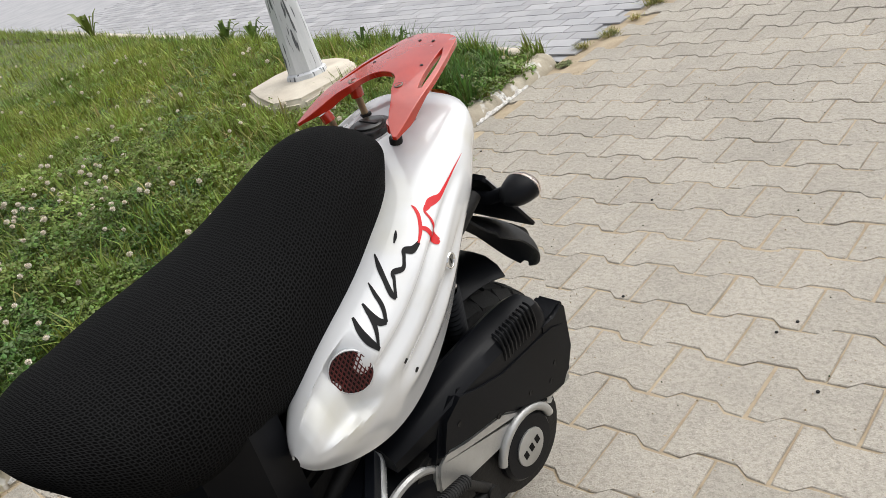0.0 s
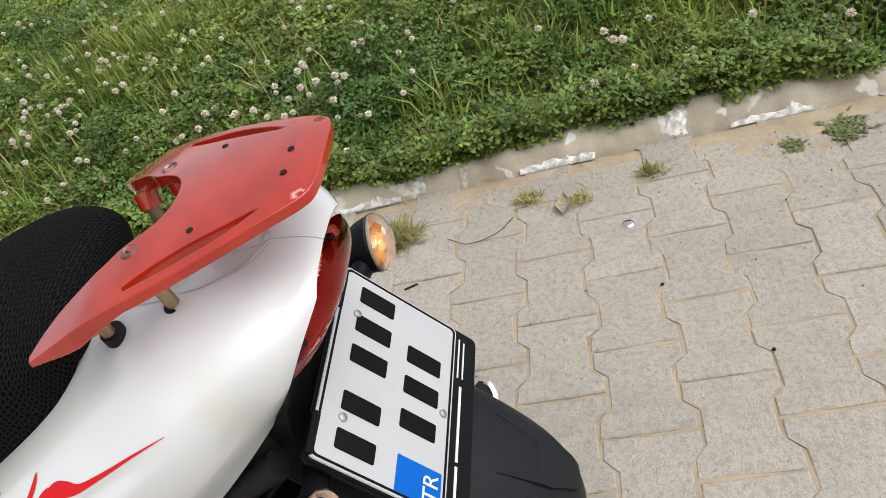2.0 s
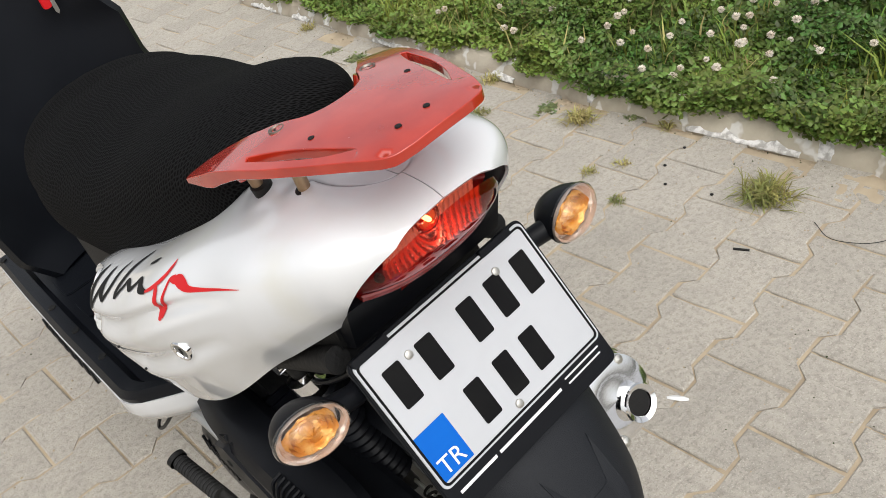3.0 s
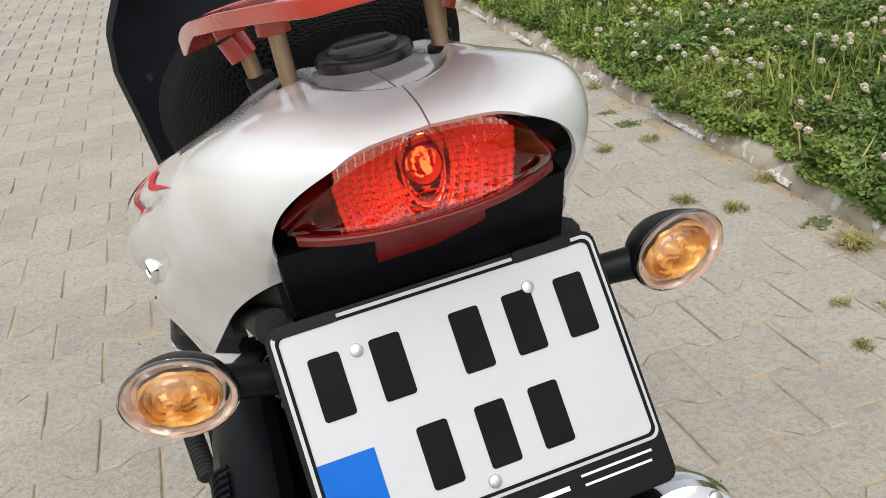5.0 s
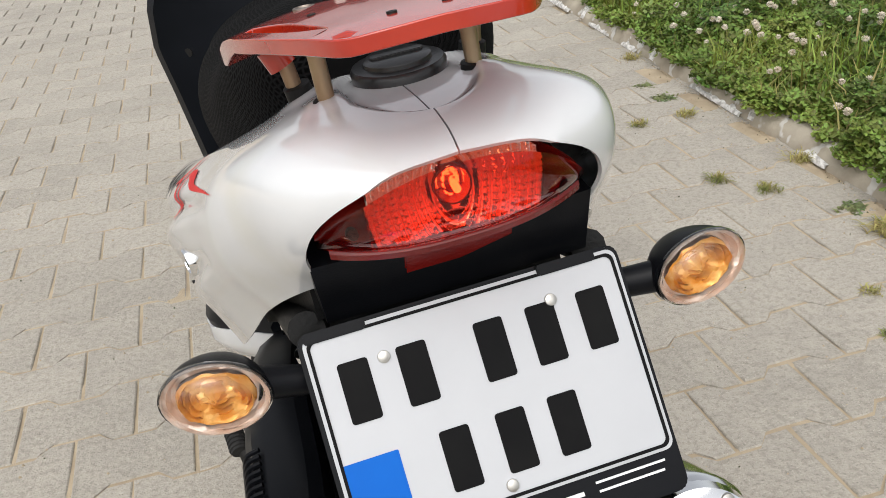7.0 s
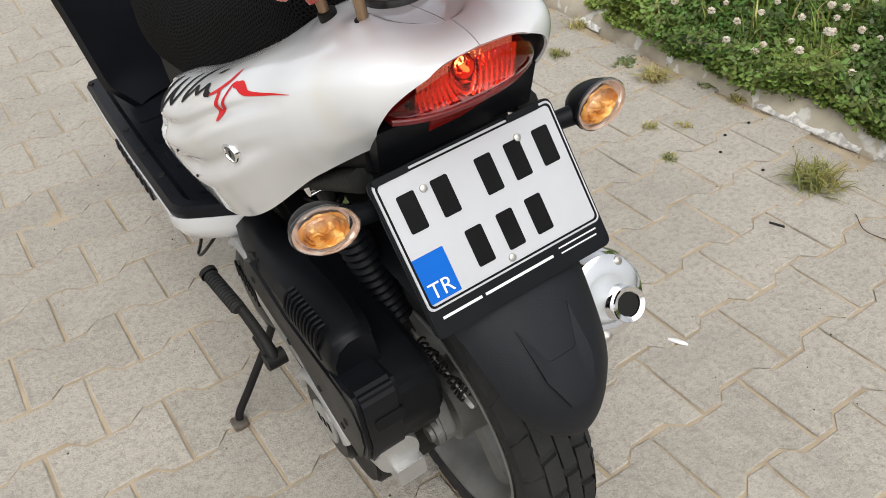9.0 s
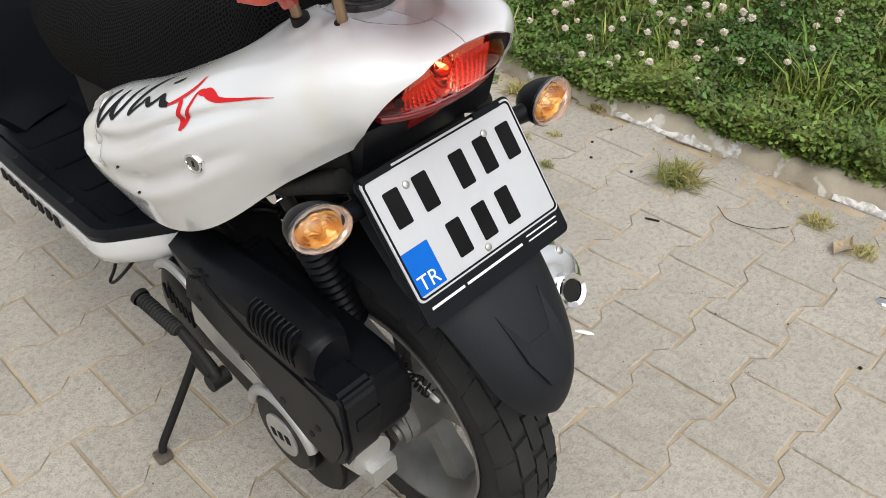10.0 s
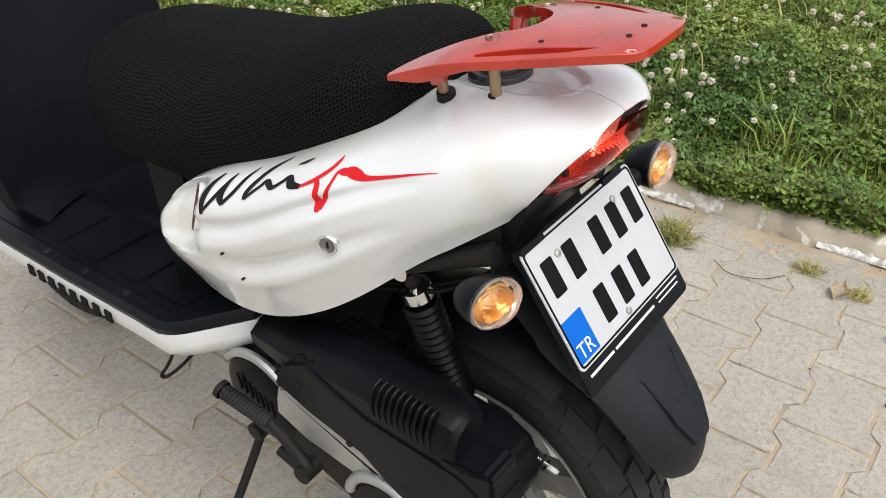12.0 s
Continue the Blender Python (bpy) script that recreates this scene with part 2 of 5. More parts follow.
M_CLEAR = clear("clear_lens", (0.97, 0.97, 0.97), 0.02, 1.10, 1.0)
M_AMBER = surf("amber_reflector", (0.58, 0.22, 0.02), (0.66, 0.38, 0.11), 90, 0.22, 0.08, metal=0.35, bump=0.6, bscale=120)
M_SILVER = surf("bright_reflector", (0.92, 0.90, 0.88), (0.85, 0.82, 0.80), 40, 0.20, 0.06, metal=1.0, bump=0.1, bscale=300)
# peach tones paint the sky's reflection in the lens into the amber bowl
M_PEACH = surf("pale_amber_bowl_glare", (0.62, 0.44, 0.33), (0.70, 0.59, 0.52), 70, 0.18, 0.08, metal=0.55, bump=0.5, bscale=140)
M_MESH_RED = surf("dark_red_mesh", (0.10, 0.012, 0.01), (0.06, 0.008, 0.007), 30, 0.5, 0.1, bump=0.2)
M_FABRIC = fabric()
M_BULB = surf("lit_bulb", (1.0, 0.8, 0.6), (1.0, 0.8, 0.6), 10, 0.2, 0.05, bump=0)
bulb_node = M_BULB.node_tree.nodes["Principled BSDF"]
bulb_node.inputs["Emission Color"].default_value, bulb_node.inputs["Emission Strength"].default_value = (1.0, 0.20, 0.06, 1), 7.0


# ---- building blocks ----
def part(name, bm, material, parent, label="", smooth=40, kind="", recalc=True):
    """Links a bmesh as one mesh object under a thing or part."""
    if recalc:
        bmesh.ops.recalc_face_normals(bm, faces=bm.faces)
    me = bpy.data.meshes.new(name)
    bm.to_mesh(me)
    bm.free()
    me.materials.append(material)
    if smooth:
        me.polygons.foreach_set("use_smooth", [True] * len(me.polygons))
        me.set_sharp_from_angle(angle=radians(smooth))
    ob = new(name, me)
    ob.parent = parent
    return tagged(ob, label, kind=kind)


def loft(rings, closed=True, cap=True, uv=None):
    """A skin over rings of points. uv: size of a texture cell in metres along both ways."""
    bm = bmesh.new()
    vs = [[bm.verts.new(p) for p in ring] for ring in rings]
    n = len(rings[0])
    lay = bm.loops.layers.uv.new("UVMap") if uv else None
    along = [0.0]
    for a, b in zip(rings, rings[1:]):
        along.append(along[-1] + max((Vector(p) - Vector(q)).length for p, q in zip(a, b)))
    for i in range(len(vs) - 1):
        for j in range(n if closed else n - 1):
            q = (j + 1) % n
            f = bm.faces.new((vs[i][j], vs[i][q], vs[i + 1][q], vs[i + 1][j]))
            if uv:
                for lp, (r, s) in zip(f.loops, ((i, j), (i, j + 1), (i + 1, j + 1), (i + 1, j))):
                    girth = sum((Vector(rings[r][t % n]) - Vector(rings[r][(t + 1) % n])).length for t in range(s))
                    lp[lay].uv = (along[r] / uv, girth / uv)
    if cap and closed:
        bm.faces.new(vs[0][::-1])
        bm.faces.new(vs[-1])
    return bm


def curve_through(points, steps):
    """Points of a smooth curve through the given ones (Catmull-Rom)."""
    p = [np.array(q, float) for q in points]
    p = [2 * p[0] - p[1], *p, 2 * p[-1] - p[-2]]
    out = []
    for t in np.linspace(0, len(p) - 3 - 1e-9, steps):
        i, f = int(t), t - int(t)
        a, b, c, d = p[i:i + 4]
        out.append(0.5 * (2 * b + (c - a) * f + (2 * a - 5 * b + 4 * c - d) * f * f + (3 * b - a - 3 * c + d) * f ** 3))
    return out


def tube(points, radius, sides=12, smooth_steps=0, cap=True):
    """A round bar along points; radius: one number or one for each point."""
    if smooth_steps:
        rad = radius if hasattr(radius, "__len__") else [radius] * len(points)
        both = curve_through([(*p, r) for p, r in zip(points, rad)], smooth_steps)
        points, radius = [q[:3] for q in both], [q[3] for q in both]
    pts = [Vector(p) for p in points]
    rad = radius if hasattr(radius, "__len__") else [radius] * len(pts)
    rings, side = [], None
    for i, p in enumerate(pts):
        d = (pts[min(i + 1, len(pts) - 1)] - pts[max(i - 1, 0)]).normalized()
        side = (d.orthogonal() if side is None else side - d * side.dot(d)).normalized()
        up = d.cross(side)
        rings.append([p + (side * math.cos(a) + up * math.sin(a)) * rad[i] for a in (2 * math.pi * k / sides for k in range(sides))])
    return loft(rings, True, cap)


def lathe(profile, origin, axis, sides=32, cap=False):
    """Turns (distance along the axis, radius) pairs round an axis."""
    axis = Vector(axis).normalized()
    side = axis.orthogonal().normalized()
    up = axis.cross(side)
    o = Vector(origin)
    rings = [[o + axis * d + (side * math.cos(a) + up * math.sin(a)) * max(r, 1e-4) for a in (2 * math.pi * k / sides for k in range(sides))]
             for d, r in profile]
    return loft(rings, True, cap)


def prism(outline, place, depth, bevel=0.0, segments=2):
    """An outline in a plane, thickened: place(a, b, h) gives the point for outline (a, b) at height h; depth = (h0, h1)."""
    bm = bmesh.new()
    lo, hi = [[bm.verts.new(place(a, b, h)) for a, b in outline] for h in depth]
    n = len(outline)
    for i in range(n):
        bm.faces.new((lo[i], lo[(i + 1) % n], hi[(i + 1) % n], hi[i]))
    bm.faces.new(lo[::-1])
    bm.faces.new(hi)
    bmesh.ops.recalc_face_normals(bm, faces=bm.faces)
    if bevel:
        bmesh.ops.bevel(bm, geom=[e for e in bm.edges], offset=bevel, segments=segments, affect="EDGES", clamp_overlap=True)
    return bm


def rounded(w, h, r, n=5, cx=0.0, cy=0.0):
    """A rectangle with round corners, w by h."""
    out = []
    for sx, sy, a0 in ((1, 1, 0), (-1, 1, 90), (-1, -1, 180), (1, -1, 270)):
        for i in range(n):
            a = radians(a0 + 90 * i / (n - 1))
            out.append((cx + sx * (w / 2 - r) + r * math.cos(a), cy + sy * (h / 2 - r) + r * math.sin(a)))
    return out


def join(*bms):
    out = bmesh.new()
    for b in bms:
        me = bpy.data.meshes.new("tmp")
        b.to_mesh(me)
        b.free()
        out.from_mesh(me)
        bpy.data.meshes.remove(me)
    return out


def moved(bm, m):
    bm.transform(m)
    return bm


def thing(name, label, category, m=None, group="", kind=""):
    ob = new(name)
    ob.empty_display_size = 0.1
    if m is not None:
        ob.matrix_world = m
    return tagged(ob, label, category, group, kind)


def mesh_from(name, verts, faces, material, parent=None, smooth=False):
    me = bpy.data.meshes.new(name)
    me.from_pydata(verts, [], faces)
    me.materials.append(material)
    if smooth:
        me.polygons.foreach_set("use_smooth", [True] * len(me.polygons))
    ob = new(name, me)
    ob.parent = parent
    return ob


def skin(rings, thick=0.003):
    """A thin shell: the skin, its inner face and the rims."""
    bm = loft(rings, closed=False, cap=False)
    bmesh.ops.recalc_face_normals(bm, faces=bm.faces)
    bmesh.ops.solidify(bm, geom=bm.faces[:], thickness=thick)
    return bm


# ---- the setting ----
def kerb_x(y):
    """The foot of the kerb on the pavement side."""
    return 1.412 - 0.072 * np.minimum(y, 1.0)


def kerb_overgrown(y):
    """How far behind the foot of the kerb the leaves begin: they hang over it in places."""
    return np.interp(y, [-2.2, -1.4, -1.1, -.9, -.68, -.5, -.3, -.1, .1, .4, .7, 1.2, 3], [.095, .135, .115, .105, .055, .085, .06, .105, .07, .035, .03, .045, .05])


def road_y(x):
    """The edge of the road behind the lawn."""
    return -2.30 - 0.13 * (x - 1.6)


def lawn_z(x, y):
    d = max(x - kerb_x(y) - 0.10, 0)
    rise = 0.045 + 0.175 * min(d / 1.2, 1) * (2 - min(d / 1.2, 1))
    back = min(max((y - road_y(x)) / 0.7, 0), 1)
    bumps = 0.018 * noise.noise((x * 1.7, y * 1.7, 0)) + 0.010 * noise.noise((x * 5, y * 5, 3))
    return 0.02 + (rise - 0.02 + bumps) * back


def slab_sheet(name, x0, x1, y0, y1, z, material, label, category):
    ob = mesh_from(name, [(x0, y0, z), (x1, y0, z), (x1, y1, z), (x0, y1, z)], [(0, 1, 2, 3)], material)
    return tagged(ob, label, category, kind="structure")


ground = slab_sheet("ground", -300, 300, -300, 300, -0.03, M_SOIL, "dark soil ground reaching far off", "ground")
far_bed = tagged(mesh_from("pavement_bed", [(-30, -40, -.0098), (2.97, -40, -.0098), (1.60, -2.3, -.0098), (kerb_x(-2.3) + .02, -2.3, -.0098), (kerb_x(40) + .02, 40, -.0098), (-30, 40, -.0098)],
                           [(0, 1, 2, 3, 4, 5)], M_SAND), "sandy bed under the pavement far off", "pavement", kind="structure")
# sand in the joints: an uneven sheet, finest where the camera passes, that here and there washes over the edges of the blocks
gx = np.concatenate([np.arange(-2.2, -.62, .016), np.arange(-.62, 1.50, .0062)])
gy = np.concatenate([np.arange(-2.6, -1.1, .014), np.arange(-1.1, 1.15, .0062), np.arange(1.15, 4.2, .016)])
bx, by = np.meshgrid(gx, gy)
PL, PP, TURN3 = .2265, .1565, radians(2.75)      # block length, row pitch, turn of the rows
JX, JY = -.1111, -.0773                          # one end joint of the pattern


def soft_noise(x, y, cell, seed):
    """Smooth random values on a lattice of that cell size."""
    r = np.random.default_rng(seed).normal(0, 1, (640, 640))
    u, v = x / cell + 300, y / cell + 300
    i, j = np.floor(u).astype(int), np.floor(v).astype(int)
    f, g = u - i, v - j
    f, g = f * f * (3 - 2 * f), g * g * (3 - 2 * g)
    i, j = i % 639, j % 639
    return (r[i, j] * (1 - f) + r[i + 1, j] * f) * (1 - g) + (r[i, j + 1] * (1 - f) + r[i + 1, j + 1] * f) * g


lx, ly = bx * math.cos(TURN3) + by * math.sin(TURN3), by * math.cos(TURN3) - bx * math.sin(TURN3)
row = np.round((ly - JY) / PP)
to_end = np.abs((lx - JX - PL / 2 * (row % 2) + PL / 2) % PL - PL / 2)      # distance to the nearest end joint
washed = soft_noise(bx, by, .30, 1) + .5 * soft_noise(bx, by, .10, 6)
bz = -.0028 + .0005 * washed + .0004 * soft_noise(bx, by, .07, 2) + .0006 * soft_noise(bx, by, .02, 3)
bz -= .0045 * np.clip(1 - to_end / .007, 0, 1) * np.clip(.6 - .7 * soft_noise(bx, by, .09, 4), 0, 1)
near_kerb = np.clip((bx - kerb_x(by) + .30) / .26, 0, 1)
bz = np.clip(bz + near_kerb * (.0009 + .0009 * washed), -.0085, -.0006 + .0014 * near_kerb)
nx, ny = len(gx), len(gy)
ids = np.arange(nx * ny).reshape(ny, nx)
bz -= .007 * np.clip(1 - np.abs(kerb_x(by) - bx) / .014, 0, 1)      # crack along the foot of the kerb, shaped in to draw its shadow line
keep = bx[:-1, :-1] < (1.445 - .057 * by[:-1, :-1]) + .05
quads = np.stack([ids[:-1, :-1], ids[:-1, 1:], ids[1:, 1:], ids[1:, :-1]], -1)[keep]
bed = tagged(mesh_from("joint_sand", np.stack([bx, by, bz], -1).reshape(-1, 3).tolist(), quads.tolist(), M_SAND, smooth=True),
             "fine pale sand filling the pavement joints", "sand", kind="structure")
road = tagged(mesh_from("road", [(1.60, -2.3, -.012), (1.60, -60, -.012), (120, -60, -.012), (120, road_y(120), -.012)], [(0, 1, 2, 3)], M_ROAD),
              "grey block-paved road behind the lawn", "road", kind="structure")

# lawn: one uneven sheet
gx, gy = [1.50 + 0.11 * i * (1 + i * 0.012) for i in range(120)], [-2.6 + 0.11 * j for j in range(130)]
vs, fs = [], []
for j, y in enumerate(gy):
    for i, x in enumerate(gx):
        xx = max(x + kerb_x(y) - 1.40, kerb_x(y) + .10)
        yy = max(y, road_y(xx))
        vs.append((xx, yy, lawn_z(xx, yy)))
        if i and j:
            k = j * len(gx) + i
            fs.append((k - len(gx) - 1, k - len(gx), k, k - 1))
lawn = tagged(mesh_from("lawn", vs, fs, M_TURF, smooth=True), "rough lawn of grass and white clover", "lawn", kind="structure")


def plants(name, count, seed, area, kind_of, material, label, grown=1.0):
    """Leaves in one mesh. area(rng, n) gives x, y; kind_of: 'blade' or 'clover'."""
    rng = np.random.default_rng(seed)
    x, y = area(rng, count)
    z = np.array([lawn_z(float(a), float(b)) for a, b in zip(x, y)])
    n = len(x)
    yaw, lean = rng.uniform(0, 2 * np.pi, n), rng.uniform(0.1, 0.9, n)
    clump = np.clip(.85 + .50 * soft_noise(x, y, .11, seed + 20) + .28 * soft_noise(x, y, .45, seed + 40), .25, 1.9)
    if kind_of == "blade":
        tall, wide = rng.uniform(.030, .115, n) * clump * grown, rng.uniform(.0018, .0052, n)
        dx, dy, px, py = np.cos(yaw), np.sin(yaw), -np.sin(yaw), np.cos(yaw)
        pts = []
        for f, s in ((0, 1), (0, -1), (.55, .8), (.55, -.8), (1, 0)):
            out = lean * tall * f ** 2
            pts.append(np.stack([x + dx * out + px * wide * s, y + dy * out + py * wide * s, z + tall * f * (1 - .35 * lean * f) - .004], -1))
        verts = np.stack(pts, 1).reshape(-1, 3)
        base = np.arange(n)[:, None] * 5
        tris = np.concatenate([base + np.array([[0, 1, 3]]), base + np.array([[0, 3, 2]]), base + np.array([[2, 3, 4]])], 1).reshape(-1, 3)
    else:
        tall, size = rng.uniform(.010, .085, n) * clump, rng.uniform(.0085, .0220, n)
        tx, ty = rng.normal(0, .35, n), rng.normal(0, .35, n)
        verts, tris = [], []
        for k in range(3):
            a = yaw + k * 2 * np.pi / 3
            row = []
            for r, da in ((.05, 0), (.75, -.52), (1.15, -.22), (1.02, 0), (1.15, .22), (.75, .52)):
                ox, oy = np.cos(a + da) * size * r, np.sin(a + da) * size * r
                row.append(np.stack([x + ox, y + oy, z + tall + ox * tx + oy * ty - .3 * size * (r > .5) * (abs(da) > .4)], -1))
            verts.append(np.stack(row, 1))
        verts = np.stack(verts, 1).reshape(-1, 3)
        base = np.arange(n * 3)[:, None] * 6
        tris = np.concatenate([base + np.array([[0, i, i + 1]]) for i in range(1, 5)], 1).reshape(-1, 3)
    me = bpy.data.meshes.new(name)
    me.vertices.add(len(verts))
    me.vertices.foreach_set("co", verts.astype(np.float32).ravel())
    me.loops.add(len(tris) * 3)
    me.loops.foreach_set("vertex_index", tris.astype(np.int32).ravel())
    me.polygons.add(len(tris))
    me.polygons.foreach_set("loop_start", np.arange(0, len(tris) * 3, 3, dtype=np.int32))
    me.update(calc_edges=True)
    me.materials.append(material)
    return tagged(new(name, me), label, "grass", kind="stuff")


def lawn_area(near, far, y0, y1, patch=None, seed=0):
    def pick(rng, n):
        d = (far - near) * rng.random(n * 2) ** 1.6
        y = rng.uniform(y0, y1, n * 2)
        d = d + near + .018 * soft_noise(0 * y, y, .16, 77) + .012 * soft_noise(0 * y, y, .05, 78) + kerb_overgrown(y) - .075
        x = kerb_x(y) + d
        keep = (y > -2.30 - 0.13 * (x - 1.6) + .02) & (((x - 2.58) / .30) ** 2 + ((y + 1.48) / .33) ** 2 > 1)
        if patch:
            p = np.array([noise.noise((float(a) * .9, float(b) * .9, 7 + seed)) for a, b in zip(x, y)])
            keep &= patch(x, y, p + rng.normal(0, .12, n * 2))
        return x[keep][:n], y[keep][:n]
    return pick


def is_clover(x, y, p):
    return p + .28 * np.clip(y + .6, -1, 1) - .22 * np.clip(x - 2.3, -1, 1) > -.02


plants("grass", 110000, 1, lawn_area(.075, 4.2, -2.8, 5.0, lambda x, y, p: ~is_clover(x, y, p - .12)), "blade", M_GRASS, "fresh green grass blades of the lawn")
plants("grass", 80000, 2, lawn_area(3.2, 13, -3.6, 9.0), "blade", M_GRASS, "fresh green grass blades farther off")
plants("grass", 34000, 9, lawn_area(.075, 4.0, 4.8, 10.0), "blade", M_GRASS, "grass blades farther along the kerb")
plants("grass", 36000, 10, lawn_area(10, 24, -5.0, 9.5), "blade", M_GRASS, "grass blades far off")
plants("grass", 26000, 5, lawn_area(.08, 3.4, -1.0, 5.0), "blade", M_GRASS, "grass blades among the clover")
plants("dry_grass", 5000, 6, lawn_area(.07, 3.6, -2.2, 5.0), "blade", M_DRY, "dry straw-coloured blades in the lawn")
plants("clover", 66000, 3, lawn_area(.062, 3.4, -2.2, 5.0, is_clover), "clover", M_CLOVER, "dense dark green clover leaves")
plants("clover", 4200, 8, lawn_area(.028, .17, -2.1, 5.0), "clover", M_CLOVER, "clover leaves hanging over the kerb")
plants("clover", 12000, 4, lawn_area(.07, 8.0, -2.2, 6.0), "clover", M_CLOVER, "scattered clover leaves in the grass")


def dark_tuft_area(rng, n):
    """The tall dark grass between the pad and the end of the kerb."""
    y = rng.uniform(-2.25, -1.25, n * 3)
    x = kerb_x(y) + .10 + rng.uniform(0, .75, n * 3) * np.interp(y, [-2.25, -1.9, -1.25], [1, 1, .45])
    keep = (((x - 2.58) / .30) ** 2 + ((y + 1.48) / .33) ** 2 > 1) & (y > -2.30 - 0.13 * (x - 1.6) + .05)
    return x[keep][:n], y[keep][:n]


M_TALL = surf("dark_tall_grass", (0.070, 0.145, 0.028), (0.16, 0.25, 0.05), 3, 0.55, 0.1, bump=0, vary="island", amount=0.45, translucent=0.3)
plants("tall_grass", 9000, 21, dark_tuft_area, "blade", M_TALL, "taller dark green grass beside the concrete pad", 1.5)


def flower_head(rng, c, r):
    """A white clover head: a ball of small petals that droop at the foot."""
    verts, faces = [], []
    for k in range(58):
        h = 1 - 2 * (k + .5) / 58
        a = k * 2.39996 + rng.uniform(-.2, .2)
        q = math.sqrt(1 - h * h)
        d = Vector((q * math.cos(a), q * math.sin(a), h * .85))
        s = d.cross(Vector((0, 0, 1))).normalized() if abs(h) < .98 else Vector((1, 0, 0))
        t = d.cross(s)
        f = r * rng.uniform(.85, 1.15)
        i = len(verts)
        verts += [c + d * f * .35 - s * f * .12, c + d * f * .35 + s * f * .12, c + d * f + s * f * .20 + t * f * .05, c + d * f * 1.05 - t * f * .10, c + d * f - s * f * .20 + t * f * .05]
        faces += [(i, i + 1, i + 2, i + 4), (i + 2, i + 3, i + 4)]
    return verts, faces


def flowers(count, seed, area):
    rng = random.Random(seed)
    x, y = area(np.random.default_rng(seed), count)
    verts, faces, sv, sf = [], [], [], []
    for a, b in zip(x, y):
        a, b = float(a), float(b)
        z, h = lawn_z(a, b), rng.uniform(.06, .12)
        c = Vector((a + rng.uniform(-.01, .01), b + rng.uniform(-.01, .01), z + h))
        v, f = flower_head(rng, c, rng.uniform(.0085, .0130))
        k = len(verts)
        verts += v
        faces += [tuple(i + k for i in q) for q in f]
        k = len(sv)
        sv += [(a - .0012, b, z), (a + .0012, b, z), (c.x + .001, c.y, c.z), (c.x - .001, c.y, c.z)]
        sf += [(k, k + 1, k + 2, k + 3)]
    tagged(mesh_from("clover_flowers", verts, faces, M_PETAL), "white clover flower heads above the lawn", "flowers", kind="stuff")
    tagged(mesh_from("flower_stems", sv, sf, M_CLOVER), "thin green clover stems", "flowers", kind="stuff")


flowers(330, 11, lawn_area(.10, 4.2, -1.9, 4.5, lambda x, y, p: p > .0))
flowers(130, 12, lawn_area(.12, 6.0, -2.0, 5.5))


def flower_patch(rng, n):
    """Heads gathered in loose patches."""
    spot = np.array([(2.2, 1.65, .22), (2.05, 1.80, .16), (2.9, 1.95, .22), (3.9, .63, .40), (2.6, .38, .28), (2.6, -.14, .26), (1.95, 3.3, .30), (1.8, 2.6, .22), (1.75, .75, .2)])
    pick = spot[rng.integers(0, len(spot), n)]
    x, y = pick[:, 0] + rng.normal(0, 1, n) * pick[:, 2], pick[:, 1] + rng.normal(0, 1, n) * pick[:, 2] * 1.3
    keep = x > kerb_x(y) + .12
    return x[keep], y[keep]


flowers(300, 13, flower_patch)



def tuft(name, x, y, z, r, n, seed, material, label, group=""):
    """A small plant in a joint: a fan of bent blades and leaves."""
    rng = random.Random(seed)
    bm = bmesh.new()
    for _ in range(int(n * (1.7 if material == M_WEEDFLAT else 1))):
        a, out, tall = rng.uniform(0, 6.283), rng.uniform(.2, 1) * r, rng.uniform(.3, 1) * r * (.22 if material == M_WEEDFLAT else .6)
        d, p = Vector((math.cos(a), math.sin(a), 0)), Vector((-math.sin(a), math.cos(a), 0))
        flat = material == M_WEEDFLAT
        o = Vector((rng.gauss(0, .30 if flat else .28), rng.gauss(0, .26 if flat else .28), 0)) * r
        out *= .5 if flat else 1
        w = rng.uniform(.0007, .0016) * (1 + r * 5) * (2.6 if material == M_WEEDFLAT else 1)
        q = [o + p * w, o - p * w, o + d * out * .5 - p * w + Vector((0, 0, tall * .8)), o + d * out * .5 + p * w + Vector((0, 0, tall * .8)), o + d * out + Vector((0, 0, tall * rng.uniform(.5, 1)))]
        v = [bm.verts.new(t) for t in q]
        bm.faces.new((v[0], v[1], v[2], v[3]))
        bm.faces.new((v[3], v[2], v[4]))
    ob = part(name, bm, material, None, smooth=0, recalc=False)
    ob.location = (x, y, z)
    return tagged(ob, label, "weed", group)


# ---- pole on its concrete pad ----
PX, PY = 2.56, -1.49
pad_z = lawn_z(PX, PY)
pad = part("concrete_pad", prism([(.05, -.30), (.34, -.26), (.38, .0), (.30, .26), (.10, .36), (-.18, .42), (-.36, .34), (-.40, .08), (-.30, -.16), (-.12, -.28)],
                                 lambda a, b, h: (PX + a * .85 + .03 * noise.noise((a * 7, b * 7, 3)), PY + b * .85 + .03 * noise.noise((a * 7, b * 7, 8)), pad_z + h + .028 * noise.noise((a * 6, b * 6, 1))), (-.14, .060), .022, 3), M_PAD, None)
tagged(pad, "rough pale concrete pad in the grass", "concrete pad")
pole = thing("pole", "old pole with flaking silver paint on a concrete pad", "pole", pose(PX, PY, pad_z + .06, 2.5, 1.5, 0))
